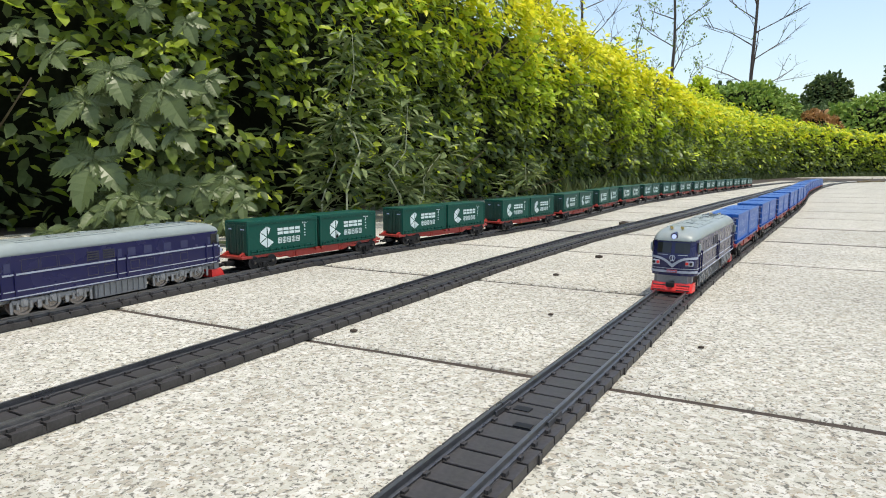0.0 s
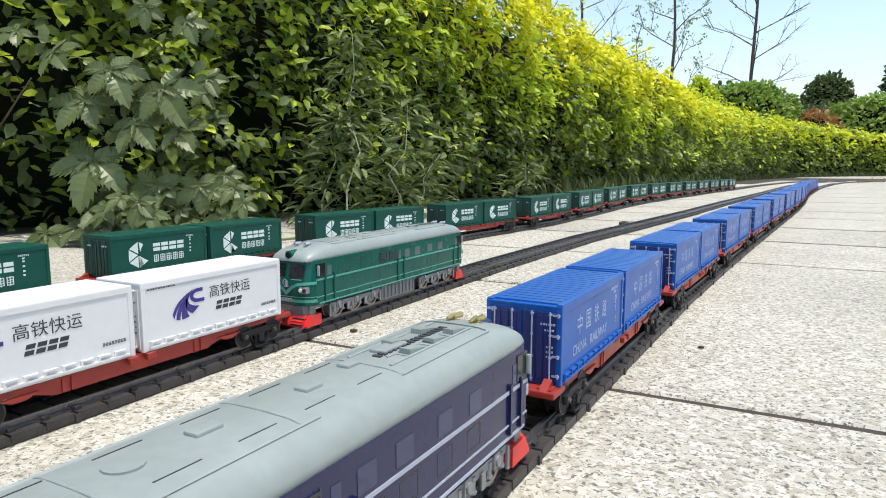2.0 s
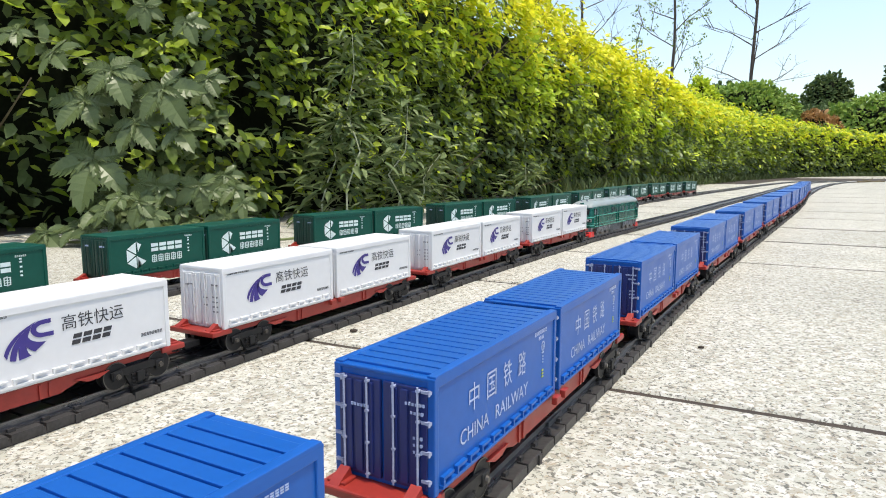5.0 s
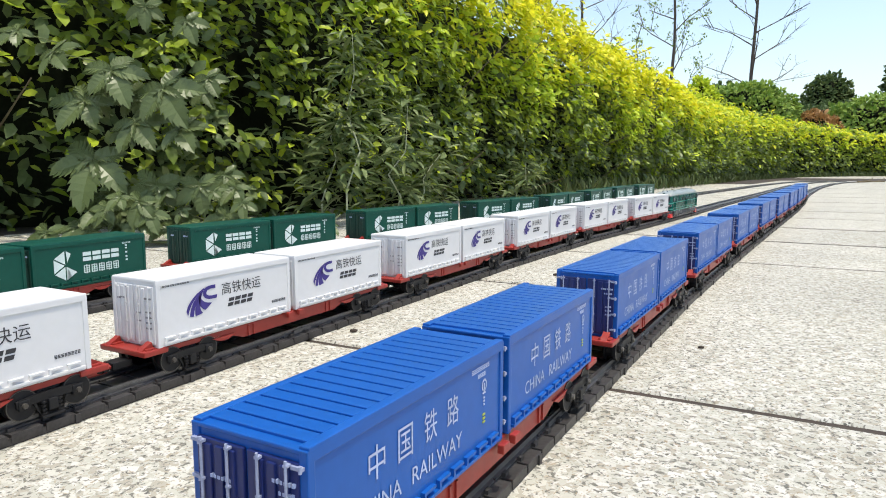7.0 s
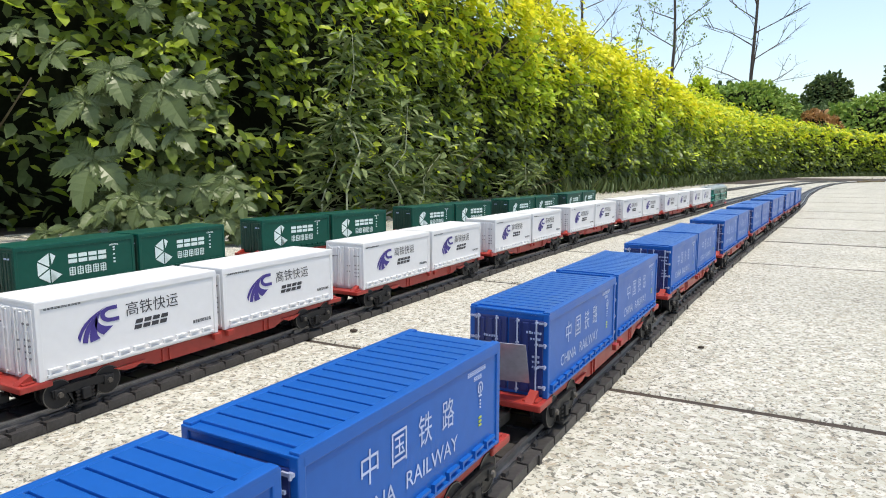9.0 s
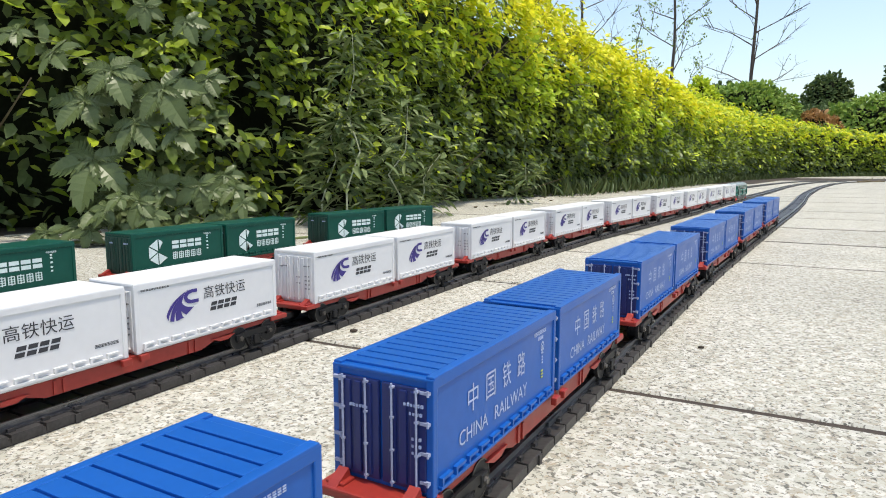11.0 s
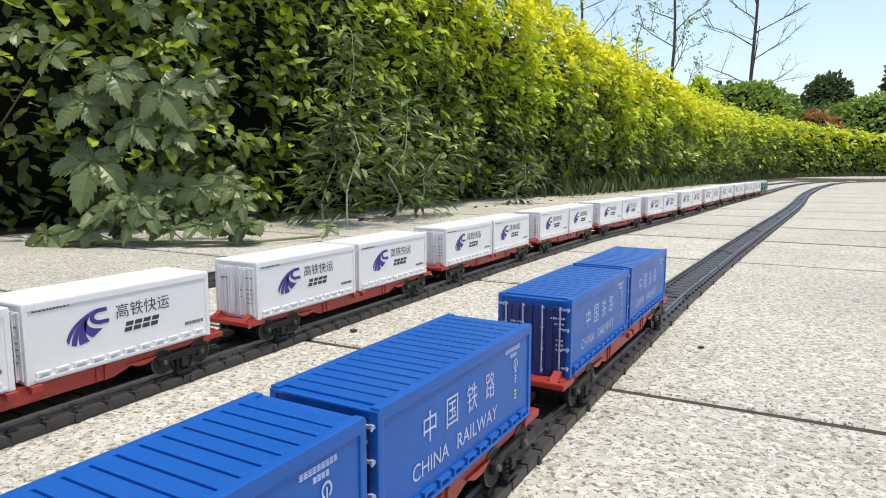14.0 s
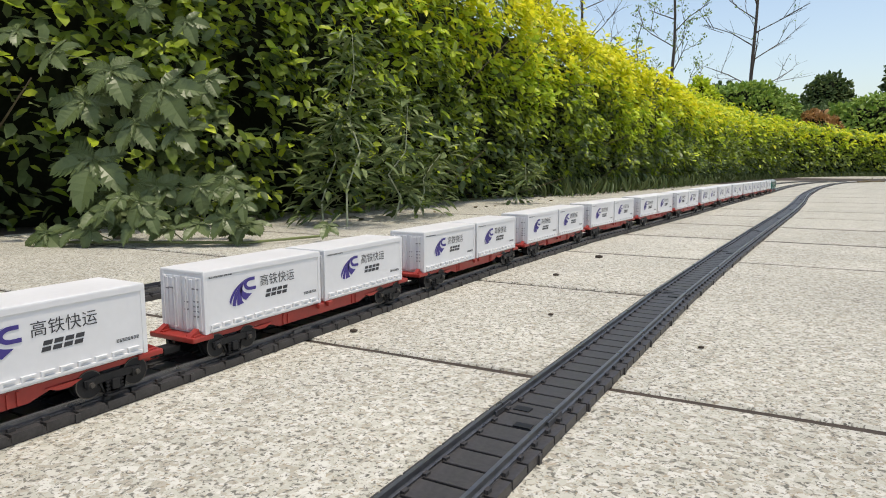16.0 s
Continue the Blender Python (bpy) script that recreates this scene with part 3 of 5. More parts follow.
        for (p0, q0), (p1, q1) in zip(hook, hook[1:]):
            flat_shape(extra, [p0, p1, q1, q0], y - 0.00014)
        for z0, z1, x1 in ((0.87, 0.99, 0.96), (0.51, 0.63, 1.0)):
            flat_shape(extra, [(ex + 0.79 * ew, ez + z0 * eh), (ex + x1 * ew, ez + z0 * eh), (ex + x1 * ew, ez + z1 * eh), (ex + 0.79 * ew, ez + z1 * eh)], y - 0.00014)
        part("emblem", extra, M_PRINT_PURPLE, c, "violet curved blade emblem")
        ends = bmesh.new()
        for yy, zz, k in ((-0.010, 0.018, 5), (-0.0098, 0.0130, 4), (-0.0098, 0.0110, 4), (-0.0098, 0.009, 4), (-0.0098, 0.007, 4), (-0.004, 0.0125, 3), (-0.004, 0.0095, 3), (0.0035, 0.0175, 5), (0.0065, 0.0172, 3)):
            for i in range(k):
                box(ends, -0.00078, 0.0, yy + i * 0.0007, yy + i * 0.0007 + 0.0005, zz, zz + 0.0006)
        tagged(part("door_print", ends, M_PRINT_FAINT, c, "small unreadable black print"), kind="stuff")
    else:
        row_of(pw, 4, 0.0290, 0.0135, 0.0050, 0.0050, 0.0010, y, "block")
        row_of(pw, 5, 0.0290, 0.0068, 0.0040, 0.0044, 0.0007, y, "dense")
        row_of(pw, 6, 0.0545, 0.0205, 0.0007, 0.0009, 0.0003, y, "open")
        for z in (0.019, 0.0175, 0.015, 0.0125, 0.0105):
            box(pw, 0.0565, 0.0577, y - 0.0002, y, z, z + 0.0009)
        # a hexagon cut into blades, open towards +x
        cx, cz, r = 0.0185, 0.0125, 0.0082
        hexa = [(cx + r * 0.95 * math.cos(radians(90 + 60 * k)), cz + r * math.sin(radians(90 + 60 * k))) for k in range(6)]
        for k in (0, 1, 2, 3):
            a, b = Vector(hexa[k]), Vector(hexa[(k + 1) % 6])
            o = Vector((cx, cz))
            g = ((a + b) / 2 - o) * 0.10
            flat_shape(pw, [tuple(o + g), tuple(a + (b - a) * 0.05), tuple(b + (a - b) * 0.05)], y - 0.00015)
        for k, j in ((0, 5), (3, 4)):
            a, o = Vector(hexa[k]), Vector((cx, cz))
            b = Vector(hexa[j])
            m2 = (a + b) / 2
            flat_shape(pw, [tuple(o + (m2 - o) * 0.3), tuple(a + (b - a) * 0.06), tuple(m2)], y - 0.00015)
        # white lines on the door bars
        ends = bmesh.new()
        for yy in (-0.0095, 0.0036):
            for i in range(5):
                box(ends, -0.0012, -0.0003, yy + i * 0.0007, yy + i * 0.0007 + 0.0005, 0.019, 0.0199)
        tagged(part("door_print", ends, M_PRINT_GREY, c, "small unreadable pale print"), kind="stuff")
    tagged(part("lettering", pw, mark, c), kind="stuff")
    if colour == "blue":
        ends = bmesh.new()
        for yy, zz, k in ((0.003, 0.0165, 4), (0.0055, 0.0165, 3), (-0.0105, 0.0190, 6), (-0.0102, 0.0172, 4), (-0.010, 0.0120, 3), (-0.010, 0.0105, 3), (-0.010, 0.009, 3)):
            for i in range(k):
                box(ends, -0.00078, 0.0, yy + i * 0.0008, yy + i * 0.0008 + 0.0005, zz, zz + 0.0006)
        tagged(part("door_print", ends, M_PRINT_GREY, c, "small unreadable pale print"), kind="stuff")
    return c


WAGON_L = 2 * CL + CG


def bogie(parent, x):
    """A black two-axle bogie: side frames with springs and axle boxes, two wheelsets."""
    bm = bmesh.new()
    for s in (-1, 1):
        y = s * 0.0122
        prism(bm, [(-0.0106, 0.0124), (-0.0106, 0.0104), (-0.0060, 0.0106), (0.0060, 0.0106), (0.0106, 0.0104), (0.0106, 0.0124), (0.005, 0.0132), (-0.005, 0.0132)], y - 0.0008, y + 0.0008)
        prism(bm, [(-0.0056, 0.0104), (-0.0036, 0.0064), (0.0036, 0.0064), (0.0056, 0.0104), (0.0046, 0.0104), (0.0032, 0.0052), (-0.0032, 0.0052), (-0.0046, 0.0104)], y - 0.0006, y + 0.0006)
        for dx in (-0.0084, 0.0084):
            rod(bm, (dx, y - s * 0.0016, 0.0108), (dx, y - s * 0.0002, 0.0108), 0.0048, 24)
            box(bm, dx - 0.0017, dx + 0.0017, y - s * 0.0003, y + s * 0.0012, 0.0094, 0.0126, 0.0004)
        for dx in (-0.0024, 0.0024):
            for k in range(4):
                rod(bm, (dx, y + s * 0.0004, 0.0062 + k * 0.0012), (dx, y + s * 0.0004, 0.0068 + k * 0.0012), 0.0010, 8)
            rod(bm, (dx, y + s * 0.0004, 0.0058), (dx, y + s * 0.0004, 0.0108), 0.0006, 6)
        box(bm, -0.0014, 0.0014, y - s * 0.0008, y + s * 0.0018, 0.0072, 0.0108, 0.0003)
        box(bm, -0.0037, 0.0037, y - s * 0.0008, y + s * 0.0018, 0.0051, 0.0060, 0.0003)
    box(bm, -0.0035, 0.0035, -0.0112, 0.0112, 0.0098, 0.0138, 0.0005)
    b = part("bogie", bm, M_BLACK, parent)
    b.matrix_basis = pose(x, 0, 0)
    for dx in (-0.0072, 0.0072):
        bm = bmesh.new()
        rod(bm, (0, -0.0100, 0), (0, 0.0100, 0), 0.0009, 8)
        for s in (-1, 1):
            rod(bm, (0, s * 0.0078, 0), (0, s * 0.0104, 0), 0.0050, 24, 0.0048)
            rod(bm, (0, s * 0.0070, 0), (0, s * 0.0079, 0), 0.0058, 24)
        w = part("wheelset", bm, M_BLACK, b)
        w.matrix_basis = pose(dx, 0, 0.0113)
        bm = bmesh.new()
        for s in (-1, 1):
            n = 24
            for k in range(n):
                a0, a1 = 2 * math.pi * k / n, 2 * math.pi * (k + 1) / n
                bm.faces.new([bm.verts.new((r * math.cos(a), s * yy, r * math.sin(a) - 0.0005)) for r, yy, a in ((0.0048, 0.01212, a0), (0.0048, 0.01212, a1), (0.0045, 0.01216, a1), (0.0045, 0.01216, a0))])
        bmesh.ops.remove_doubles(bm, verts=bm.verts, dist=1e-6)
        for s in (-1, 1):
            rod(bm, (0, s * 0.0130, -0.0005), (0, s * 0.0141, -0.0005), 0.0011, 10, 0.0008)
        tyre = part("wheel_rim", bm, M_RIM, b)
        tyre.matrix_basis = pose(dx * 1.18, 0, 0.0113)
    return b


def wagon(colour, label):
    """A red flat wagon with two containers; x along the line, origin on the ground under its middle."""
    w = empty("container_wagon", label, "wagon", colour + " container train")
    hl = WAGON_L / 2
    bm = bmesh.new()
    for s in (-1, 1):                                   # fish-bellied side sills
        y = s * 0.0108
        prism(bm, [(-hl - 0.002, 0.0160), (-hl - 0.002, 0.0143), (-hl + 0.032, 0.0140), (-hl + 0.042, 0.0108), (hl - 0.042, 0.0108), (hl - 0.032, 0.0140), (hl + 0.002, 0.0143), (hl + 0.002, 0.0160)], y - 0.001, y + 0.001)
        for k in range(4):
            xx = (-0.0275, -0.0245, 0.0245, 0.0275)[k]
            box(bm, xx - 0.0005, xx + 0.0005, y + s * 0.0008, y + s * 0.0015, 0.0110, 0.0155)
    box(bm, -hl - 0.002, hl + 0.002, -0.0108, 0.0108, 0.0146, 0.0159, 0.0003)
    box(bm, -0.034, 0.034, -0.0035, 0.0035, 0.0105, 0.0148)
    for s in (-1, 1):
        box(bm, s * (hl - 0.004), s * (hl + 0.0062), -0.0128, 0.0128, 0.0141, 0.0162, 0.0005)
        for y in (-0.009, 0.009):
            prism(bm, [(s * (hl + 0.0005), 0.0160), (s * (hl + 0.0058), 0.0160), (s * (hl + 0.0042), 0.0172), (s * (hl + 0.0012), 0.0188)], y - 0.0013, y + 0.0013)
            box(bm, s * (hl + 0.0005), s * (hl + 0.0046), y - 0.0024, y + 0.0024, 0.016, 0.0168, 0.0003)
    part("underframe", bm, M_RED, w)
    lug = bmesh.new()
    for s in (-1, 1):                                   # clips between and outside the boxes
        for x in (-0.0035, 0.0035):
            box(lug, x - 0.0018, x + 0.0018, s * 0.0128, s * 0.0146, 0.0140, 0.0163, 0.0003)
        for x in (-hl + 0.031, hl - 0.031):
            prism(lug, [(x - 0.006, 0.0138), (x + 0.006, 0.0138), (x + 0.002, 0.0122), (x - 0.002, 0.0122)], s * 0.0112, s * 0.0126)
    pieces("clip", lug, M_RED, w)
    bogie(w, -hl + 0.0140)
    bogie(w, hl - 0.0140)
    for s in (-1, 1):
        bm = bmesh.new()
        box(bm, 0, 0.008, -0.003, 0.003, 0.0095, 0.0125, 0.0006)
        box(bm, 0.007, 0.0115, -0.0012, 0.0012, 0.0100, 0.0118, 0.0004)
        for k in range(6):
            a0, a1 = radians(-100 + 40 * k), radians(-60 + 40 * k)
            rod(bm, (0.0118 - 0.0026 * math.cos(a0), 0.0006 + 0.0026 * math.sin(a0), 0.0109), (0.0118 - 0.0026 * math.cos(a1), 0.0006 + 0.0026 * math.sin(a1), 0.0109), 0.0009, 6)
        cp = part("coupler", bm, M_RED if s > 0 else M_BLACK, w)
        cp.matrix_basis = pose(s * (hl + 0.004), 0, 0, 0, 0, 0 if s > 0 else 180)
    container(colour, w, -hl)
    container(colour, w, -hl + CL + CG)
    return w


# ---- locomotives ----
LOCO_L, LOCO_W = 0.1645, 0.0272


def side_box(bm, x0, x1, z0, z1, out, both=True):
    for s in ((-1, 1) if both else (-1,)):
        y = s * LOCO_W / 2
        box(bm, x0, x1, y - s * 0.0004, y + s * out, z0, z1)


def locomotive(name, label, paint, stripe):
    """A two-cab diesel; x along the line, cabs at both ends."""
    e = empty(name, label, "locomotive")
    hl, hw = LOCO_L / 2, LOCO_W / 2
    z0, zr = 0.0157, 0.0375
    # body shell: nearly upright noses with rounded corners
    def back(y, z):
        """How far the nose lies behind the very end at a place of the face."""
        return float(np.interp(abs(y), [0, 0.0062, 0.0100, 0.0124, 0.0136], [0, 0.0002, 0.0012, 0.0030, 0.0062]) + np.interp(z, [0.0135, 0.0155, 0.0262, 0.0282, 0.0375], [0.0016, 0.0004, 0, 0.0004, 0.0024]))
    bm = bmesh.new()
    rings = []
    for z in (z0, z0 + 0.002, 0.0262, 0.0282, zr):
        ys = [0.0136, 0.0124, 0.0100, 0.0062]
        right = [(hl - back(y, z), -y) for y in ys] + [(hl - back(y, z), y) for y in ys[::-1]]
        ring = right + [(-a, -b) for a, b in right]
        rings.append([bm.verts.new((a, b, z)) for a, b in ring])
    for a, b in zip(rings, rings[1:]):
        for i in range(16):
            bm.faces.new((a[i], a[(i + 1) % 16], b[(i + 1) % 16], b[i]))
    bm.faces.new(rings[0][::-1])
    bm.faces.new(rings[-1])
    bmesh.ops.recalc_face_normals(bm, faces=bm.faces)
    body = part("body", bm, paint, e)
    # rounded grey roof
    bm = bmesh.new()
    prof = []
    for k in range(15):
        a = math.pi * k / 14
        prof.append((hw * 0.995 * math.copysign(abs(math.cos(a)) ** 0.5, math.cos(a)), abs(math.sin(a)) ** 0.85))
    cuts = []
    half = [(0.0018, 0.0006, 0.72), (0.0024, 0.0022, 0.80), (0.0045, 0.0040, 0.90), (0.0085, 0.0056, 0.97), (0.014, 0.0067, 1), (0.022, 0.0073, 1), (0.032, 0.0074, 1)]
    cut_at = [(-hl + d, h, w) for d, h, w in half] + [(hl - d, h, w) for d, h, w in half[::-1]]
    for x, h, w in cut_at:
        cuts.append([bm.verts.new((x, a * w, zr - 0.0006 + c * h)) for a, c in prof])
    for a, b in zip(cuts, cuts[1:]):
        for i in range(14):
            bm.faces.new((a[i], a[i + 1], b[i + 1], b[i]))
        bm.faces.new((a[14], a[0], b[0], b[14]))
    bm.faces.new(cuts[0])
    bm.faces.new(cuts[-1])
    bmesh.ops.recalc_face_normals(bm, faces=bm.faces)
    roof = part("roof", bm, M_ROOF_GREY, e, smooth=True)
    bm = bmesh.new()                                        # dark rim below the roof
    for s in (-1, 1):
        for y0, y1 in ((-0.0105, 0.0105),):
            box(bm, s * (hl - 0.0042), s * (hl - 0.0019), y0, y1, zr - 0.0008, zr - 0.0002)
    pieces("eave", bm, paint, roof)
    zt = zr - 0.0006 + 0.0074
    bm = bmesh.new()
    for x, y, a, b in ((-0.014, 0.001, 0.005, 0.003), (0.008, 0.0, 0.0045, 0.003), (0.022, 0.002, 0.004, 0.003), (0.036, 0.002, 0.009, 0.004), (0.045, -0.003, 0.003, 0.0025), (-0.036, -0.002, 0.002, 0.002)):
        box(bm, x - a / 2, x + a / 2, y - b / 2, y + b / 2, zt - 0.0008, zt + 0.0006, 0.0003)
    rod(bm, (-0.027, 0.001, zt - 0.001), (-0.027, 0.001, zt + 0.0003), 0.0028, 16)
    pieces("roof_hatch", bm, M_ROOF_GREY, roof)
    def crown(y):
        """Height of the roof's skin at a distance from the middle."""
        c = min(1.0, (abs(y) / (hw * 0.995)) ** 2)
        return zr - 0.0006 + 0.0074 * math.sin(math.acos(c)) ** 0.85
    bm = bmesh.new()                                        # raised seams over the roof and along its shoulders
    for x, wd in ((-0.058, 0.0090), (-0.034, 0.0092), (-0.004, 0.0092), (0.024, 0.0094), (0.062, 0.0085)):
        ys = [-wd + 2 * wd * k / 10 for k in range(11)]
        for a, b in zip(ys, ys[1:]):
            rod(bm, (x, a, crown(a)), (x, b, crown(b)), 0.00022, 6)
    for y, x0, x1 in ((-0.0092, 0.024, 0.062), (0.0092, 0.024, 0.062), (-0.0092, -0.058, 0.0), (0.0092, -0.058, 0.0), (-0.0052, 0.026, 0.060), (0.0052, 0.026, 0.060), (-0.0016, 0.030, 0.058)):
        rod(bm, (x0, y, crown(y)), (x1, y, crown(y)), 0.00035, 5)
    for x in (0.033, 0.042, 0.051):
        rod(bm, (x, -0.0052, crown(0.0052)), (x, -0.0016, crown(0.0016)), 0.0003, 5)
    tagged(part("roof_seam", bm, M_ROOF_GREY, roof), kind="stuff")
    bm = bmesh.new()                                        # hinged vents, propped like low wedges
    for x, y in ((0.037, -0.0034), (0.0465, -0.0034), (0.0555, -0.0034), (0.040, 0.0032), (0.052, 0.0032)):
        z = crown(y)
        prism(bm, [(x - 0.003, z - 0.0006), (x + 0.003, z - 0.0006), (x + 0.003, z + 0.0003), (x - 0.003, z + 0.0011)], y - 0.0014, y + 0.0014)
    pieces("roof_vent", bm, M_ROOF_GREY, roof)
    bm = bmesh.new()
    for k in range(16):
        x = 0.029 + k * 0.0018
        box(bm, x, x + 0.0011, -0.0006, 0.0014, zt - 0.0006, zt + 0.00025)
    tagged(part("roof_grille", bm, M_PRINT_BLACK, roof, "dark slatted roof grille"), kind="stuff")
    bm = bmesh.new()
    for y, k0, k1 in ((-0.0062, 0, 6), (0.0062, 1, 6)):
        for k in range(k0, k1):
            box(bm, -0.056 + k * 0.0140, -0.0485 + k * 0.0140, y - 0.0001, y + 0.0001, crown(y) - 0.0006, crown(y) + 0.00008)
    pieces("panel_line", bm, M_PRINT_BLACK, roof, "thin dark panel seam")
    # horns
    for s in (-1, 1):
        bm = bmesh.new()
        for y in (-0.0030, 0.0034):
            x = s * (hl - 0.0130)
            zh = zr + 0.0068
            rod(bm, (x - s * 0.0012, y, zh), (x + s * 0.0024, y, zh), 0.0004, 8, 0.0009)
            rod(bm, (x - s * 0.0034, y + 0.0008, zh), (x + s * 0.0002, y + 0.0008, zh), 0.0004, 8, 0.0008)
            rod(bm, (x - s * 0.0006, y + 0.0002, zh - 0.0016), (x - s * 0.0006, y + 0.0002, zh + 0.0003), 0.0006, 6)
        pieces("horn", bm, M_BRASS if paint is M_LOCO_BLUE else M_SILVER, roof, "small trumpet horns")
    # stripes along the sides
    bm = bmesh.new()
    side_box(bm, -hl + 0.006, hl - 0.006, 0.0276, 0.0285, 0.0002)
    side_box(bm, -hl + 0.006, hl - 0.006, 0.0194, 0.0199, 0.0002)
    side_box(bm, -hl + 0.008, hl - 0.008, 0.0162, 0.0168, 0.0004)
    pieces("side_stripe", bm, stripe, body)
    # door posts
    bm = bmesh.new()
    for x in (-hl + 0.0125, -hl + 0.0195, -0.0040, 0.0026, hl - 0.0105, hl - 0.0170):
        side_box(bm, x - 0.0005, x + 0.0005, 0.0172, 0.0300, 0.0007)
    pieces("door_rail", bm, paint, body)
    # side windows and louvres
    bm = bmesh.new()
    for x, w in ((-0.0018, 0.0013), (0.0064, 0.0027), (0.0180, 0.0029), (0.0330, 0.0029), (0.0465, 0.0029), (-hl + 0.0160, 0.0017), (hl - 0.0138, 0.0015)):
        side_box(bm, x - w, x + w, 0.0294, 0.0342, 0.0001)
    pieces("side_window", bm, M_BLUE_PANE if paint is M_LOCO_BLUE else M_SIDE_PANE, body)
    bm = bmesh.new()
    for x in (-0.0190, -0.0090):
        for k in range(4):
            side_box(bm, x - 0.0032, x + 0.0032, 0.0300 + k * 0.0014, 0.0306 + k * 0.0014, 0.0004)
        for e_ in (-0.0035, 0.0035):
            side_box(bm, x + e_ - 0.0002, x + e_ + 0.0002, 0.0296, 0.0352, 0.0002)

    def outline(x, w, za, zb):
        """The thin gap round a flush panel."""
        for e_ in (-w, w):
            side_box(bm, x + e_ - 0.00014, x + e_ + 0.00014, za, zb, 0.00006)
        for z in (za, zb):
            side_box(bm, x - w, x + w, z - 0.00012, z + 0.00012, 0.00008)
    for x in (-0.0545, -0.0445, -0.0345):
        outline(x, 0.0044, 0.0294, 0.0352)
    for x in (-0.0195, -0.0090, 0.0085, 0.0195, 0.0330, 0.0460):
        outline(x, 0.0031, 0.0214, 0.0262)
    tagged(part("louvre", bm, M_PRINT_BLACK, body, "dark louvres and panel gaps"), kind="stuff")
    # cab faces
    for s in (-1, 1):
        x = s * hl

        def strip(bm, y0, y1, low, high, n, proud=0.0003):
            """A band that follows the face from y0 to y1, between the heights low(y) and high(y)."""
            prev = None
            for k in range(n + 1):
                y = y0 + (y1 - y0) * k / n
                row = [bm.verts.new((s * (hl - back(y, z) + proud), y * (1 + proud / 0.0136 if abs(y) > 0.012 else 1), z)) for z in (low(y), high(y))]
                if prev:
                    bm.faces.new((prev[0], row[0], row[1], prev[1]))
                prev = row
        for sy in (-1, 1):
            bm = bmesh.new()
            strip(bm, sy * 0.0011, sy * 0.0096, lambda y: 0.0296 + 0.0004 * (abs(y) > 0.0088), lambda y: 0.0358 - 0.0004 * (abs(y) > 0.0088), 8)
            part("windscreen", bm, M_PANE, e)
            bm = bmesh.new()
            strip(bm, sy * 0.0030, sy * 0.0088, lambda y: 0.0284, lambda y: 0.0287, 4, 0.0005)
            part("wiper", bm, M_SILVER, e)
            bm = bmesh.new()
            box(bm, x - s * 0.0128, x - s * 0.0064, sy * (hw - 0.0006), sy * (hw + 0.0003), 0.0292, 0.0360, 0.0002)
            part("cab_window", bm, M_PANE, e)
            bm = bmesh.new()
            box(bm, x - s * 0.0074, x - s * 0.0062, sy * (hw + 0.0001), sy * (hw + 0.0014), 0.0300, 0.0352, 0.0005)
            part("mirror", bm, M_ROOF_GREY, e)
            bm = bmesh.new()
            box(bm, x - s * 0.0045, x - s * 0.0003, sy * 0.0076, sy * 0.0120, 0.0220, 0.0250, 0.0004)
            lamp = part("light_box", bm, M_GREY if paint is M_LOCO_GREEN else M_SILVER, e)
            for yy, mt, nm in ((0.0086, M_BRIGHT_RED if paint is M_LOCO_BLUE else M_PRINT_WHITE, "tail_lamp"), (0.0110, M_PANE, "lamp_lens")):
                bm = bmesh.new()
                rod(bm, (x - s * 0.0004, sy * yy, 0.0236), (x + s * 0.0003, sy * yy, 0.0236), 0.0009, 12)
                part(nm, bm, mt, lamp)
        bm = bmesh.new()                                    # winged chevron
        strip(bm, -0.0136, 0.0136, lambda y: float(np.interp(abs(y), [0, 0.0036, 0.0066, 0.009, 0.0136], [0.0206, 0.0238, 0.0254, 0.0259, 0.0262])), lambda y: float(np.interp(abs(y), [0, 0.0036, 0.0066, 0.009, 0.0136], [0.0230, 0.0256, 0.0269, 0.0273, 0.0276])), 30)
        part("chevron", bm, stripe, e)
        for za, zb_ in ((0.0174, 0.0189), (0.0199, 0.0203)):
            bm = bmesh.new()
            strip(bm, -0.0136, 0.0136, lambda y: za, lambda y: zb_, 30)
            part("nose_band", bm, stripe, e)
        bm = bmesh.new()                                    # ring and rail emblem
        n = 16
        for k in range(n):
            a0, a1 = 2 * math.pi * (k + 0.0) / n, 2 * math.pi * (k + 1) / n
            if 10 <= k <= 13:
                continue
            bm.faces.new([bm.verts.new((x + s * 0.0006, r * math.cos(a), 0.0268 + r * math.sin(a))) for r, a in ((0.0018, a0), (0.0018, a1), (0.0013, a1), (0.0013, a0))])
        bmesh.ops.remove_doubles(bm, verts=bm.verts, dist=1e-6)
        box(bm, x - s * 0.0005, x + s * 0.0006, -0.0003, 0.0003, 0.0250, 0.0276)
        box(bm, x - s * 0.0005, x + s * 0.0006, -0.0011, 0.0011, 0.0247, 0.0252)
        part("emblem", bm, M_SILVER, e)
        bm = bmesh.new()
        rod(bm, (x - s * 0.016, 0, zr + 0.0030), (x - s * 0.0022, 0, zr + 0.0022), 0.0022, 18)
        lamp = part("headlight", bm, paint, e, smooth=False)
        bm = bmesh.new()
        rod(bm, (x - s * 0.0024, 0, zr + 0.0022), (x - s * 0.0018, 0, zr + 0.0022), 0.0014, 16)
        part("headlight_lens", bm, M_LENS if (s < 0 and name == "blue_locomotive") else M_PANE, lamp)
        bm = bmesh.new()
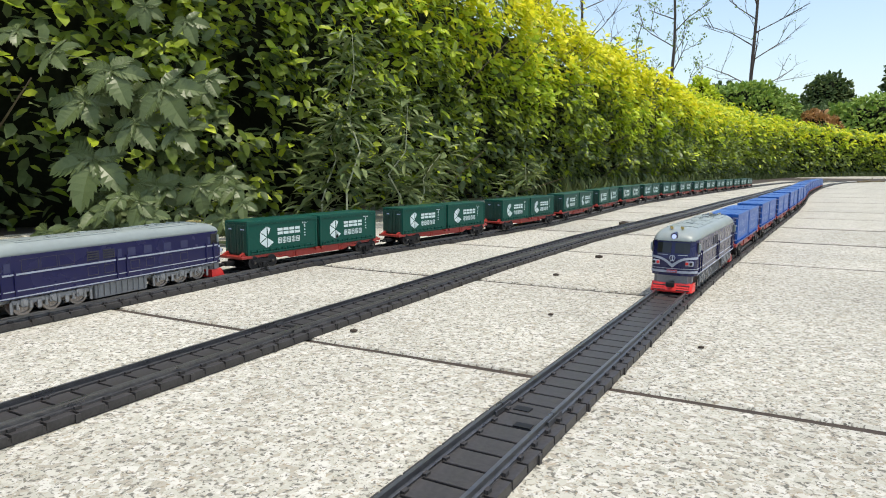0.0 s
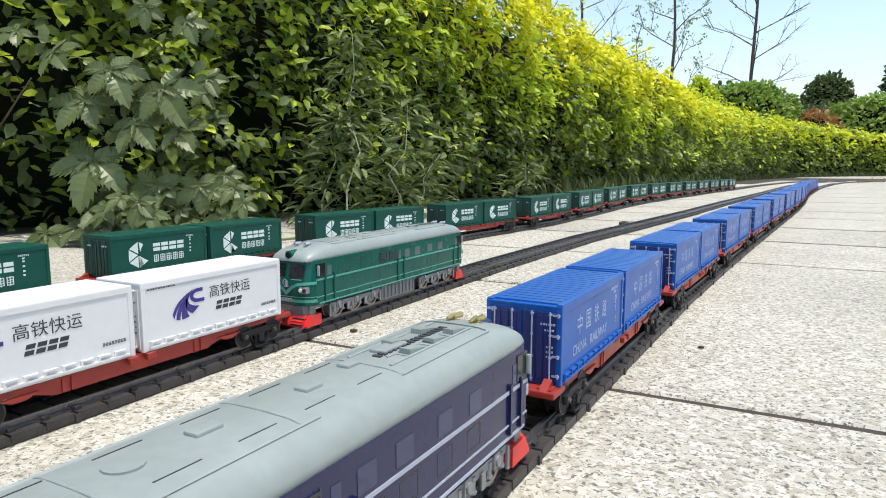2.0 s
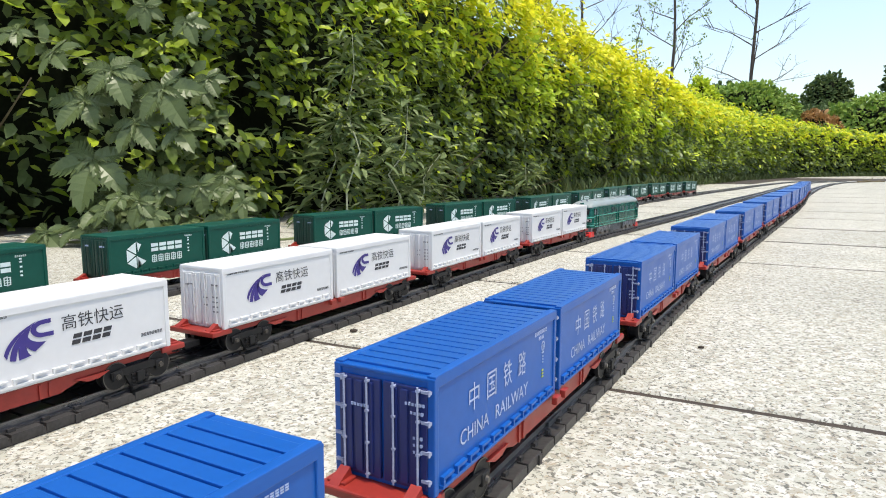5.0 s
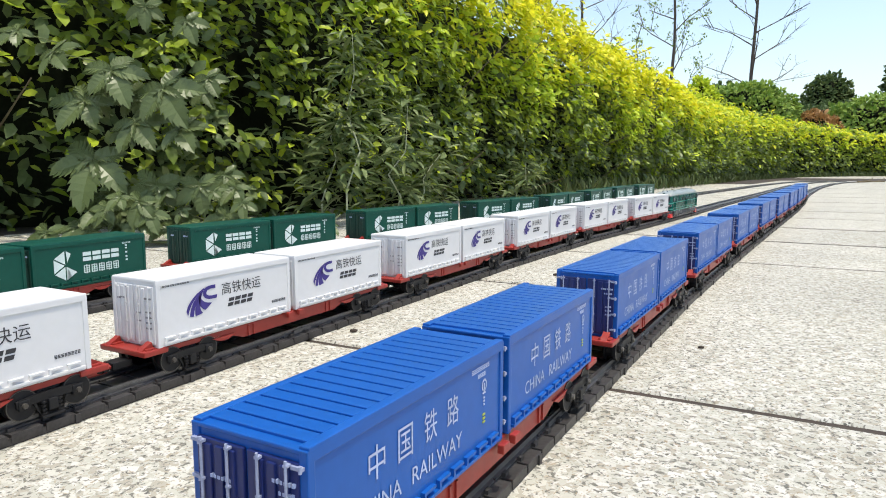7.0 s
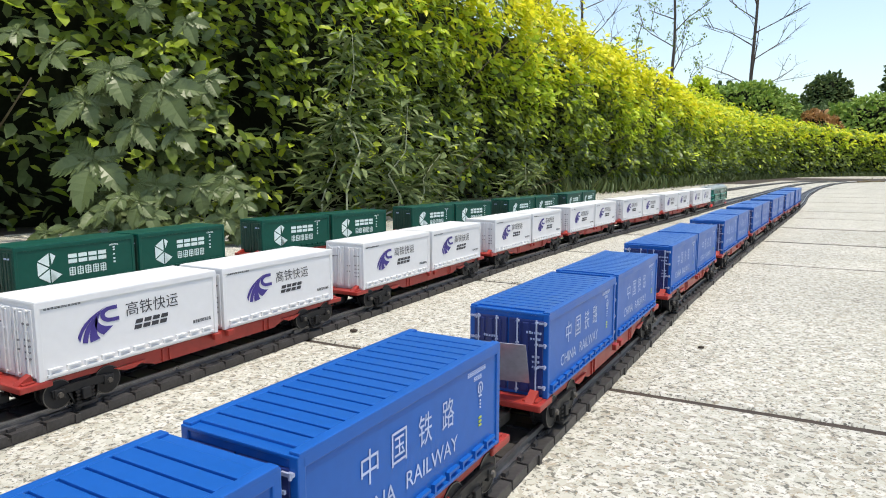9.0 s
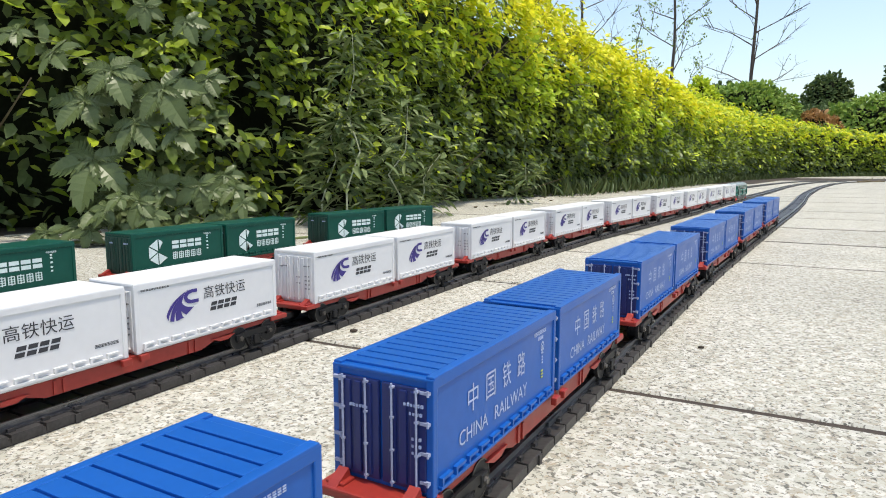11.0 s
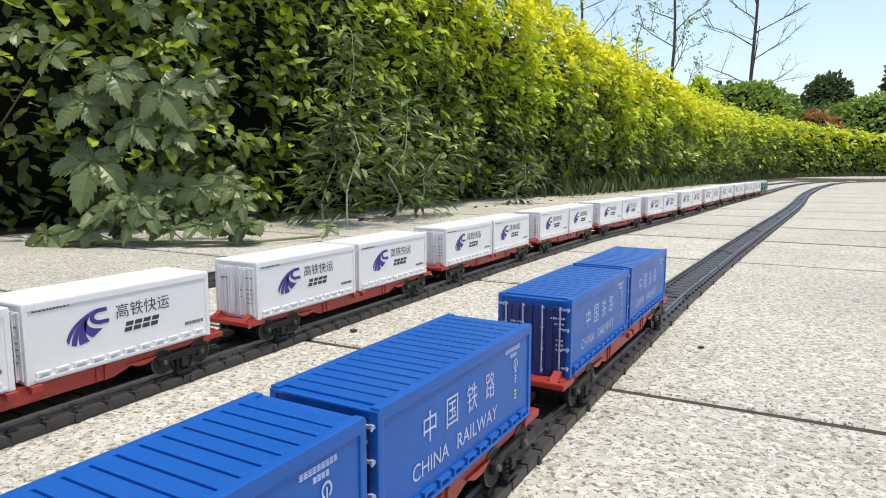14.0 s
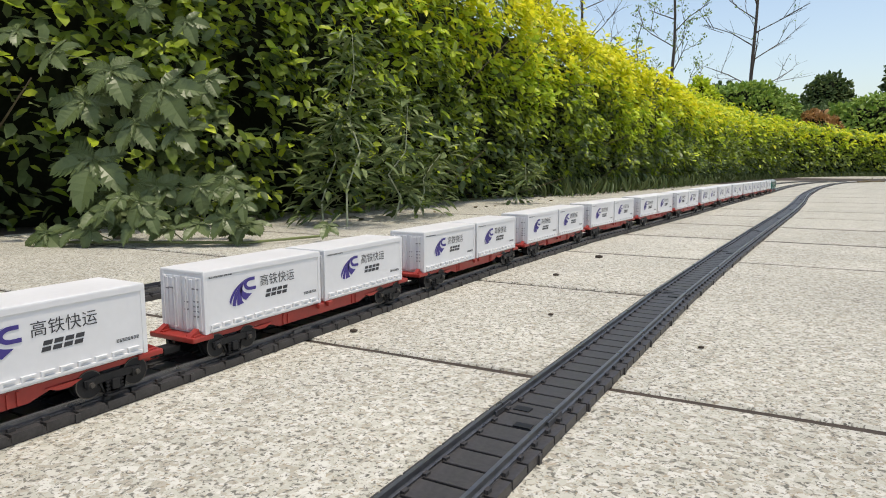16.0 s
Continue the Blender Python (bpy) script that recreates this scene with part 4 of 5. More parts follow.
        box(bm, x - s * 0.002, x + s * 0.0007, -0.0030, 0.0030, 0.0176, 0.0192, 0.0002)
        plate = part("number_plate", bm, M_PLATE if paint is M_LOCO_BLUE else M_GREY, e)
        bm = bmesh.new()
        for k in range(5):
            box(bm, x + s * 0.0006, x + s * 0.0008, -0.0023 + k * 0.001, -0.0016 + k * 0.001, 0.0181, 0.0187)
        part("plate_print", bm, M_PRINT_GREY, plate)
        bm = bmesh.new()                                    # grey apron and red pilot
        prism(bm, [(x - s * 0.010, 0.0159), (x - s * 0.0012, 0.0159), (x - s * 0.0016, 0.0098), (x - s * 0.010, 0.0098)], -0.0112, 0.0112)
        bmesh.ops.bevel(bm, geom=[g for g in bm.edges if abs((g.verts[0].co - g.verts[1].co).z) > 0.003], offset=0.0022, segments=3, affect="EDGES")
        part("apron", bm, M_GREY, e)
        bm = bmesh.new()
        prism(bm, [(x - s * 0.011, 0.0110), (x - s * 0.0010, 0.0110), (x + s * 0.0018, 0.0066), (x + s * 0.0016, 0.0056), (x - s * 0.011, 0.0056)], -0.0122, 0.0122)
        bmesh.ops.bevel(bm, geom=[g for g in bm.edges if abs(g.verts[0].co.y - g.verts[1].co.y) < 1e-6 and min(abs(v.co.x) for v in g.verts) > hl - 0.004], offset=0.0014, segments=2, affect="EDGES")
        pilot = part("pilot", bm, M_BRIGHT_RED, e)
        for k in range(3):
            for sy in (-1, 1):
                bm = bmesh.new()
                d = 0.0018 - 0.0028 * (k * 0.0013 + 0.0004) / 0.0044
                box(bm, x + s * (d - 0.0014), x + s * (d + 0.0003), sy * 0.0032, sy * 0.0108, 0.0068 + k * 0.0013, 0.0073 + k * 0.0013)
                part("pilot_slot", bm, M_PRINT_BLACK if k != 1 else M_BRIGHT_RED, pilot)
        bm = bmesh.new()
        box(bm, x - s * 0.002, x + s * 0.0058, -0.0013, 0.0013, 0.0100, 0.0122, 0.0004)
        box(bm, x + s * 0.0045, x + s * 0.0070, -0.0030, 0.002, 0.0096, 0.0124, 0.0005)
        part("coupler", bm, M_BLACK, e)
    # underframe: tank and six-wheeled bogies
    bm = bmesh.new()
    box(bm, -0.0178, 0.0178, -0.0118, 0.0118, 0.0072, 0.0159, 0.0008)
    tank = part("fuel_tank", bm, M_GREY, e)
    bm = bmesh.new()
    box(bm, -0.00025, 0.00025, -0.0006, 0.0006, 0.0082, 0.0150)
    rib = part("tank_rib", bm, M_GREY, tank)
    rib.matrix_basis = pose(-0.0158, -0.0119, 0)
    for k in range(1, 18):
        share("tank_rib", rib, tank, -0.0158 + (k % 9) * 0.0039, -0.0119 if k < 9 else 0.0119, 0)
    bm = bmesh.new()
    box(bm, -hl + 0.006, hl - 0.006, -0.0105, 0.0105, 0.0135, 0.0162)
    part("frame", bm, M_GREY, e)
    for cx in (-0.0435, 0.0435):
        bm = bmesh.new()
        for s in (-1, 1):
            y = s * 0.0124
            prism(bm, [(-0.0215, 0.0136), (-0.0215, 0.0120), (-0.016, 0.0116), (0.016, 0.0116), (0.0215, 0.0120), (0.0215, 0.0136)], y - 0.0007, y + 0.0007)
            for dx in (-0.0152, 0.0, 0.0152):
                box(bm, dx - 0.0019, dx + 0.0019, y - 0.0008, y + s * 0.0012, 0.0104, 0.0140, 0.0005)
                rod(bm, (dx, y, 0.0122), (dx, y + s * 0.0018, 0.0122), 0.0012, 10)
                for o in (-0.0034, 0.0034):
                    rod(bm, (dx + o, y + s * 0.0004, 0.0100), (dx + o, y + s * 0.0004, 0.0130), 0.0008, 8)
                    rod(bm, (dx + o, y + s * 0.0004, 0.0096), (dx + o, y + s * 0.0004, 0.0101), 0.0011, 8)
            for dx in (-0.0076, 0.0076):
                box(bm, dx - 0.0011, dx + 0.0011, y - 0.0008, y + s * 0.0014, 0.0088, 0.0124, 0.0004)
            box(bm, -0.0228, -0.0212, y - 0.0010, y + s * 0.0008, 0.0080, 0.0132, 0.0004)
            box(bm, 0.0212, 0.0228, y - 0.0010, y + s * 0.0008, 0.0080, 0.0132, 0.0004)
        for v in bm.verts:                                  # the frames stand clear of the body
            v.co.z = 0.0072 + (v.co.z - 0.0072) * 1.18
        bg = part("bogie", bm, M_GREY, e)
        bg.matrix_basis = pose(cx, 0, 0)
        for dx in (-0.0152, 0.0, 0.0152):
            bm = bmesh.new()
            rod(bm, (0, -0.0095, 0), (0, 0.0095, 0), 0.001, 8)
            for s in (-1, 1):
                rod(bm, (0, s * 0.0074, 0), (0, s * 0.0112, 0), 0.0046, 26)
                n = 28
                for k in range(n):
                    a0, a1 = 2 * math.pi * k / n, 2 * math.pi * (k + 1) / n
                    for (r0, y0), (r1, y1) in (((0.0059, 0.0074), (0.0059, 0.0118)), ((0.0059, 0.0118), (0.0047, 0.0118)), ((0.0047, 0.0118), (0.0046, 0.0110))):
                        bm.faces.new([bm.verts.new((r * math.cos(a), s * yy, r * math.sin(a))) for r, yy, a in ((r0, y0, a0), (r0, y0, a1), (r1, y1, a1), (r1, y1, a0))])
                rod(bm, (0, s * 0.0110, 0), (0, s * 0.0122, 0), 0.0016, 12)
                rod(bm, (0, s * 0.0068, 0), (0, s * 0.0075, 0), 0.0066, 26)
            w = part("wheelset", bm, M_WHEEL, bg)
            w.matrix_basis = pose(dx, 0, 0.0124)
    return e


# ---- hedge ----
FOOT = [(-1.9, -0.55), (-1.3, 0.02), (-0.95, 0.33), (-0.64, 0.60), (-0.42, 0.76), (-0.23, 0.88), (-0.10, 1.10), (0.11, 1.44), (0.325, 1.82), (0.80, 2.58), (1.50, 3.78), (2.56, 5.61), (3.74, 7.11), (4.62, 7.75), (5.44, 8.08), (7.0, 8.4), (9.5, 8.7)]
TALL = [0.56, 0.56, 0.56, 0.56, 0.57, 0.57, 0.57, 0.56, 0.535, 0.48, 0.495, 0.58, 0.62, 0.56, 0.50, 0.50, 0.50]
FOOT_A = np.array(FOOT)
FOOT_S = np.r_[0, np.cumsum(np.linalg.norm(np.diff(FOOT_A, axis=0), axis=1))]


def hedge_at(s):
    """Foot point, outward direction and height along the hedge's front."""
    p = np.stack([np.interp(s, FOOT_S, FOOT_A[:, 0]), np.interp(s, FOOT_S, FOOT_A[:, 1])], -1)
    q_ = np.stack([np.interp(s + 0.08, FOOT_S, FOOT_A[:, 0]), np.interp(s + 0.08, FOOT_S, FOOT_A[:, 1])], -1)
    r = np.stack([np.interp(s - 0.08, FOOT_S, FOOT_A[:, 0]), np.interp(s - 0.08, FOOT_S, FOOT_A[:, 1])], -1)
    d = q_ - r
    d /= np.linalg.norm(d, axis=-1, keepdims=True)
    return p, np.stack([d[..., 1], -d[..., 0]], -1), np.interp(s, FOOT_S, TALL)


LEAF_V = np.array([(0, 0, 0), (0.30, 0.36, 0.06), (0.30, 0, 0), (0.30, -0.36, 0.06), (0.68, 0.30, 0.02), (0.68, 0, -0.04), (0.68, -0.30, 0.02), (1, 0, -0.13)], float)
LEAF_F = [(0, 2, 1), (0, 3, 2), (1, 2, 5, 4), (2, 3, 6, 5), (4, 5, 7), (5, 6, 7)]


def leaf_mesh(name, base, axis, normal, length, width, mat, parent=None):
    """Many small folded leaves in one mesh."""
    n = len(base)
    axis = axis / np.linalg.norm(axis, axis=1, keepdims=True)
    side = np.cross(normal, axis)
    side /= np.linalg.norm(side, axis=1, keepdims=True) + 1e-9
    nor = np.cross(axis, side)
    v = base[:, None] + length[:, None, None] * (LEAF_V[None, :, 0, None] * axis[:, None] + LEAF_V[None, :, 1, None] * width[:, None, None] * side[:, None] + LEAF_V[None, :, 2, None] * nor[:, None])
    v = v.reshape(-1, 3)
    sizes = np.array([len(f) for f in LEAF_F])
    flat = np.concatenate([np.array(f) for f in LEAF_F])
    loops = (flat[None] + 8 * np.arange(n)[:, None]).ravel()
    tot = np.tile(sizes, n)
    me = bpy.data.meshes.new(name)
    me.vertices.add(len(v))
    me.vertices.foreach_set("co", v.ravel())
    me.loops.add(len(loops))
    me.loops.foreach_set("vertex_index", loops)
    me.polygons.add(len(tot))
    me.polygons.foreach_set("loop_start", np.r_[0, np.cumsum(tot)[:-1]])
    me.polygons.foreach_set("loop_total", tot)
    me.update(calc_edges=True)
    me.validate()
    me.materials.append(mat)
    ob = new(name, me)
    ob.parent = parent
    return ob


def lump(p, f):
    return np.array([noise.noise(Vector(a) * f) for a in p])


def hedge():
    rng = np.random.default_rng(11)
    h = empty("hedge", "dense clipped hedge of small green and golden leaves", "hedge")
    h["kind"] = "structure"
    # near-black inner sheet that stands for the hedge's shaded depth
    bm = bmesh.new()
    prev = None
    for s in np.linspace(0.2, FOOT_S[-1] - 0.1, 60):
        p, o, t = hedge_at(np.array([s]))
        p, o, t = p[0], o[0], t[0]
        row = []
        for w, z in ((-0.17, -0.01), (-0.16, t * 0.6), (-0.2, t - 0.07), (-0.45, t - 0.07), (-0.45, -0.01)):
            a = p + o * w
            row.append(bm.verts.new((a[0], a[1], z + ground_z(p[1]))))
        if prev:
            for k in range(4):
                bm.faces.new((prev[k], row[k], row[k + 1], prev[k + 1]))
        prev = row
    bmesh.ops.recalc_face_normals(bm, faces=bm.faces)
    part("inner_shade", bm, M_INNER_SHADE, h, "near-black sheet, shade painted inside the hedge")
    groups = []
    for s0, s1, dens, size in ((0.2, 4.2, 37000, 0.0205), (4.2, 7.6, 13000, 0.031), (7.6, FOOT_S[-1] - 0.2, 6000, 0.045)):
        n = int((s1 - s0) * 0.55 * dens)
        s = rng.uniform(s0, s1, n)
        p, o, t = hedge_at(s)
        v = rng.beta(1.15, 1.0, n)
        roof = rng.random(n) < 0.17
        v = np.where(roof, rng.uniform(0.93, 1.04, n), v)
        z = v * t
        bulge = -0.085 * np.clip(1 - v / 0.28, 0, 1) ** 1.5 - 0.07 * np.clip((v - 0.8) / 0.2, 0, 1.2) ** 2
        depth = rng.exponential(0.030, n)
        depth = np.where(roof, rng.uniform(0, 0.44, n), depth)
        pos = np.c_[p, z]
        bump = lump(pos, 6.0) * 0.065 + lump(pos, 17.0) * 0.045
        off = bulge - depth + bump
        pos = np.c_[p + o * off[:, None], z + np.array([ground_z(a) for a in p[:, 1]]) + rng.normal(0, 0.006, n) + np.where(roof, bump * 0.8, 0)]
        gap = np.interp(s, [0, 2.2, 3.0, 4.5], [-0.20, -0.28, -0.12, -0.16])
        keep = (lump(pos, 24.0) + 0.6 * lump(pos, 10.0) > gap) & (depth < 0.13) & (z > 0.004) | roof
        keep &= ~((s < 2.02) & (v < 0.42) & (rng.random(n) < 0.6))
        pos, o, t, v, s, depth = pos[keep], o[keep], t[keep], v[keep], s[keep], depth[keep]
        m = len(pos)
        out = np.c_[o, np.zeros(m)]
        rnd = rng.normal(0, 1, (m, 3))
        normal = out * 0.50 + np.array([0.10, -0.05, 0.85]) + rnd * 0.50
        normal /= np.linalg.norm(normal, axis=1, keepdims=True)
        ax = out * 0.75 + rng.normal(0, 0.75, (m, 3)) + np.array([0, 0, 0.12])
        ax -= normal * (ax * normal).sum(1, keepdims=True)
        length = size * rng.uniform(0.65, 1.35, m)
        width = rng.uniform(0.5, 0.8, m)
        # golden and lime high and outside: own leaf colour plus sunlight painted in
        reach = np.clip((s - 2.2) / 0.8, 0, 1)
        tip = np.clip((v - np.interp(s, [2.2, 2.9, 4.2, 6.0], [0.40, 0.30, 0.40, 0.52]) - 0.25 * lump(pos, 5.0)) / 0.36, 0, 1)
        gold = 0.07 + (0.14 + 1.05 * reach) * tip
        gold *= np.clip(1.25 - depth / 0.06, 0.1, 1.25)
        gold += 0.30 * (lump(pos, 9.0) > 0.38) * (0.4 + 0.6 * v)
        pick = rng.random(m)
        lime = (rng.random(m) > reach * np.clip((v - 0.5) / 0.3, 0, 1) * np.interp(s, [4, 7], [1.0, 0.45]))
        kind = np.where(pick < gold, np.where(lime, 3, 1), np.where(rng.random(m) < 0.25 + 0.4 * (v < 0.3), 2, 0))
        groups.append((pos, ax, normal, length, width, kind))
    for k, (name, mat, lab) in enumerate((("green_leaf", M_LEAF, "small glossy green leaves"), ("golden_leaf", M_LEAF_YELLOW, "yellow-green leaves, partly sunlight put into the colour"), ("dull_leaf", M_LEAF_DULL, "dull grey-green leaves, more of them low down"), ("lime_leaf", M_LEAF_LIME, "lime-green leaves, partly sunlight put into the colour"))):
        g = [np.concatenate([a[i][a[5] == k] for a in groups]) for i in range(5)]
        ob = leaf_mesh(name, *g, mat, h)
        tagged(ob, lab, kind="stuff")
    # rough grass along the far foot
    n = 5200
    s = rng.uniform(3.2, FOOT_S[-1] - 2.5, n)
    p, o, t = hedge_at(s)
    q_ = p + o * rng.uniform(-0.10, 0.06, n)[:, None]
    base = np.c_[q_, [ground_z(a) for a in q_[:, 1]]]
    ax = np.c_[rng.normal(0, 0.45, (n, 2)), np.ones(n)]
    nor = np.c_[o + rng.normal(0, 0.4, (n, 2)), np.zeros(n) + 0.2]
    tagged(leaf_mesh("grass", base, ax, nor, rng.uniform(0.02, 0.07, n), rng.uniform(0.12, 0.3, n), M_GRASS, h), "rough grass at the hedge's foot", kind="stuff")
    # bare shoots that stick out
    bm = bmesh.new()
    for i in range(60):
        s = rng.uniform(1.4, 5.0)
        p, o, t = hedge_at(np.array([s]))
        z = rng.uniform(0.1, 0.95) * t[0]
        a = Vector((*(p[0] - o[0] * 0.06), z - 0.05))
        b = Vector((*(p[0] + o[0] * rng.uniform(0.0, 0.04)), z + 0.03)) + Vector(rng.normal(0, 0.03, 3))
        rod(bm, a, b, 0.0014, 5, 0.0007)
    part("shoot", bm, M_TWIG, h)


# ---- lobed vine leaves in front of the hedge ----
def lobed_leaf(seed):
    """A palmate leaf, about 1 m across before scaling: five pointed lobes with saw-toothed edges, folded along their ribs."""
    rng = random.Random(seed)
    bm = bmesh.new()
    heart = bm.verts.new((0, 0, 0.02))
    for a, r, wide in ((-120, 0.38, 0.34), (-58, 0.53, 0.29), (0, 0.63, 0.28), (58, 0.53, 0.29), (120, 0.38, 0.34)):
        a = radians(a + rng.uniform(-5, 5))
        r *= rng.uniform(0.92, 1.08)
        droop, twist = rng.uniform(0.28, 0.5), rng.uniform(-0.05, 0.05)
        d, e = Vector((math.cos(a), math.sin(a), 0)), Vector((-math.sin(a), math.cos(a), 0))

        def at(u, w, lift):
            p = d * (u * r) + e * (w * r)
            p.z = 0.02 - droop * (u * r) ** 2 + lift + twist * w
            return bm.verts.new(p)
        steps = 8
        rib = [heart] + [at(k / steps, 0, 0.0) for k in range(1, steps + 1)]
        for s in (-1, 1):
            before = None
            for k in range(steps):
                u0, u1 = k / steps, (k + 1) / steps
                w0 = wide * math.sin(math.pi * min(1, u0 * 0.92 + 0.08)) ** 0.8 * 1.08
                w1 = wide * math.sin(math.pi * min(1, u1 * 0.92 + 0.08)) ** 0.8
                root = before or at(u0 + 0.02, s * w0 * 0.84, 0.034)
                tooth = at(min(u1 + 0.05, 0.985), s * w1 * 1.06, 0.026 + rng.uniform(-0.012, 0.012)) if k < steps - 1 else rib[-1]
                notch = at(u1 + 0.01, s * w1 * 0.80, 0.038) if k < steps - 1 else None
                ring = [rib[k], root, tooth] + ([notch] if notch else []) + ([rib[k + 1]] if k < steps - 1 else [])
                if s > 0:
                    ring.reverse()
                for q in range(1, len(ring) - 1) if s < 0 else range(0):
                    bm.faces.new((ring[0], ring[q], ring[q + 1]))
                if s > 0:
                    for q in range(len(ring) - 2):
                        bm.faces.new((ring[-1], ring[q], ring[q + 1]))
                before = notch
    return bm


VINE_LEAVES = [  # x, y, z, size, turn, lean
    (-0.390, 0.675, 0.194, 0.048, 284, 56), (-0.334, 0.675, 0.176, 0.064, 292, 59), (-0.282, 0.675, 0.158, 0.071, 295, 64),
    (-0.363, 0.675, 0.146, 0.064, 246, 62), (-0.313, 0.675, 0.124, 0.058, 294, 55), (-0.268, 0.675, 0.118, 0.055, 286, 49),
    (-0.358, 0.675, 0.087, 0.080, 255, 51), (-0.295, 0.675, 0.061, 0.061, 268, 63), (-0.251, 0.675, 0.061, 0.048, 300, 55),
    (-0.426, 0.675, 0.214, 0.039, 245, 54),
    (-0.255, 0.675, 0.224, 0.039, 271, 56), (-0.296, 0.675, 0.238, 0.039, 256, 60), (-0.372, 0.660, 0.019, 0.038, 255, 24),
    (-0.345, 0.660, 0.038, 0.044, 253, 36), (-0.306, 0.660, 0.031, 0.050, 253, 26), (-0.279, 0.660, 0.019, 0.038, 245, 22),
    (-0.248, 0.660, 0.022, 0.038, 258, 28), (-0.206, 0.700, 0.019, 0.053, 255, 27), (-0.124, 0.700, 0.017, 0.030, 263, 32),
    (-0.327, 0.675, 0.057, 0.032, 257, 65),
    (-0.402, 0.66, 0.013, 0.046, 240, 40)]


def vine():
    v = empty("hop_vine", "trailing vine with large toothed lobed leaves on the hedge", "vine")
    shapes = []
    for k in range(4):
        ob = part("lobed_leaf", lobed_leaf(k), M_VINE, v)
        shapes.append(ob)
    rng = random.Random(8)
    stalk = bmesh.new()
    low = [(rng.uniform(-0.37, -0.20), rng.uniform(0.645, 0.69), rng.uniform(0.012, 0.062), rng.uniform(0.020, 0.040), rng.uniform(235, 305), rng.uniform(20, 65)) for k in range(30)]
    high = [(rng.uniform(-0.40, -0.22), rng.uniform(0.68, 0.72), rng.uniform(0.06, 0.18), rng.uniform(0.028, 0.046), rng.uniform(235, 305), rng.uniform(35, 70)) for k in range(9)]
    for i, (x, y, z, size, turn, lean) in enumerate(VINE_LEAVES + low + high):
        ob = shapes[i] if i < 4 else new("lobed_leaf", shapes[i % 4].data)
        ob.parent = v
        ob.matrix_basis = Matrix.Translation((x, y, z)) @ Matrix.Rotation(radians(lean + rng.uniform(-14, 14)), 4, Vector((1, rng.uniform(-0.5, 0.3), 0)).normalized()) @ Matrix.Rotation(radians(turn + rng.uniform(-15, 15)), 4, "Z") @ Matrix.Scale(size * 1.1, 4)
        rod(stalk, (x, y, z), (x + rng.uniform(-0.02, 0.02), y + 0.05, z + rng.uniform(-0.02, 0.01)), 0.0006, 5)
    p = [Vector((-0.42, 0.66, 0.004)), Vector((-0.30, 0.655, 0.005)), Vector((-0.20, 0.66, 0.004)), Vector((-0.13, 0.73, 0.004))]
    for a, b in zip(p, p[1:]):
        rod(stalk, a, b, 0.0014, 6)
    pieces("stalk", stalk, M_GREEN_STALK, v)


def weed(x, y, tall, seed, count):
    """A tall pale stalk with feathery narrow leaves in front of the hedge."""
    w = empty("tall_weed", "tall pale-stalked weed with narrow grey-green leaves", "plant", "weeds along the hedge", pose(x, y, ground_z(y)))
    rng = np.random.default_rng(seed)
    pts = [Vector((0, 0, -0.005))] + [Vector((0.004 * k + rng.normal(0, 0.006), rng.normal(0, 0.006), tall * k / 5)) for k in range(1, 6)]
    bm = bmesh.new()
    for i, (a, b) in enumerate(zip(pts, pts[1:])):
        rod(bm, a, b, 0.0015 - 0.0002 * i, 7, 0.0013 - 0.0002 * i)
    part("stalk", bm, M_STALK, w)
    n = int(count * 0.9)
    z = rng.uniform(0.12, 1.05, n) * tall
    c = np.stack([np.interp(z, [p.z for p in pts], [p.x for p in pts]), rng.normal(0, 0.01, n), z], 1)
    ang = rng.uniform(0, 2 * math.pi, n)
    ax = np.c_[np.cos(ang), np.sin(ang), rng.uniform(-0.7, 0.5, n)]
    c += ax * (rng.uniform(0, 0.05, n) * (1.2 - 0.6 * z / tall))[:, None]
    nor = np.c_[rng.normal(0, .4, (n, 2)), np.ones(n)]
    ob = leaf_mesh("narrow_leaf", c, ax, nor, rng.uniform(0.014, 0.034, n), rng.uniform(0.2, 0.42, n), M_LEAF_DULL, w)
    tagged(ob, kind="stuff")


def litter():
    """Dry leaf scraps, twigs and soil crumbs lying on the slabs along the hedge."""
    rng = random.Random(2)
    for i in range(46):
        s = rng.uniform(1.9, 6.5)
        p, o, t = hedge_at(np.array([s]))
        q_ = p[0] + o[0] * rng.uniform(-0.02, 0.10)
        bm = bmesh.new()
        r = rng.uniform(0.002, 0.006)
        bmesh.ops.create_icosphere(bm, subdivisions=1, radius=r)
        for v in bm.verts:
            v.co = Vector((v.co.x * rng.uniform(0.7, 1.4), v.co.y * rng.uniform(0.6, 1.2), v.co.z * 0.35 + r * 0.3))
        ob = part("dry_scrap", bm, M_TWIG)
        ob.matrix_basis = pose(q_[0], q_[1], ground_z(q_[1]) + 0.0004, 0, 0, rng.uniform(0, 360))
        tagged(ob, "small brown dry scrap lying on the paving", "debris", "litter on the paving")


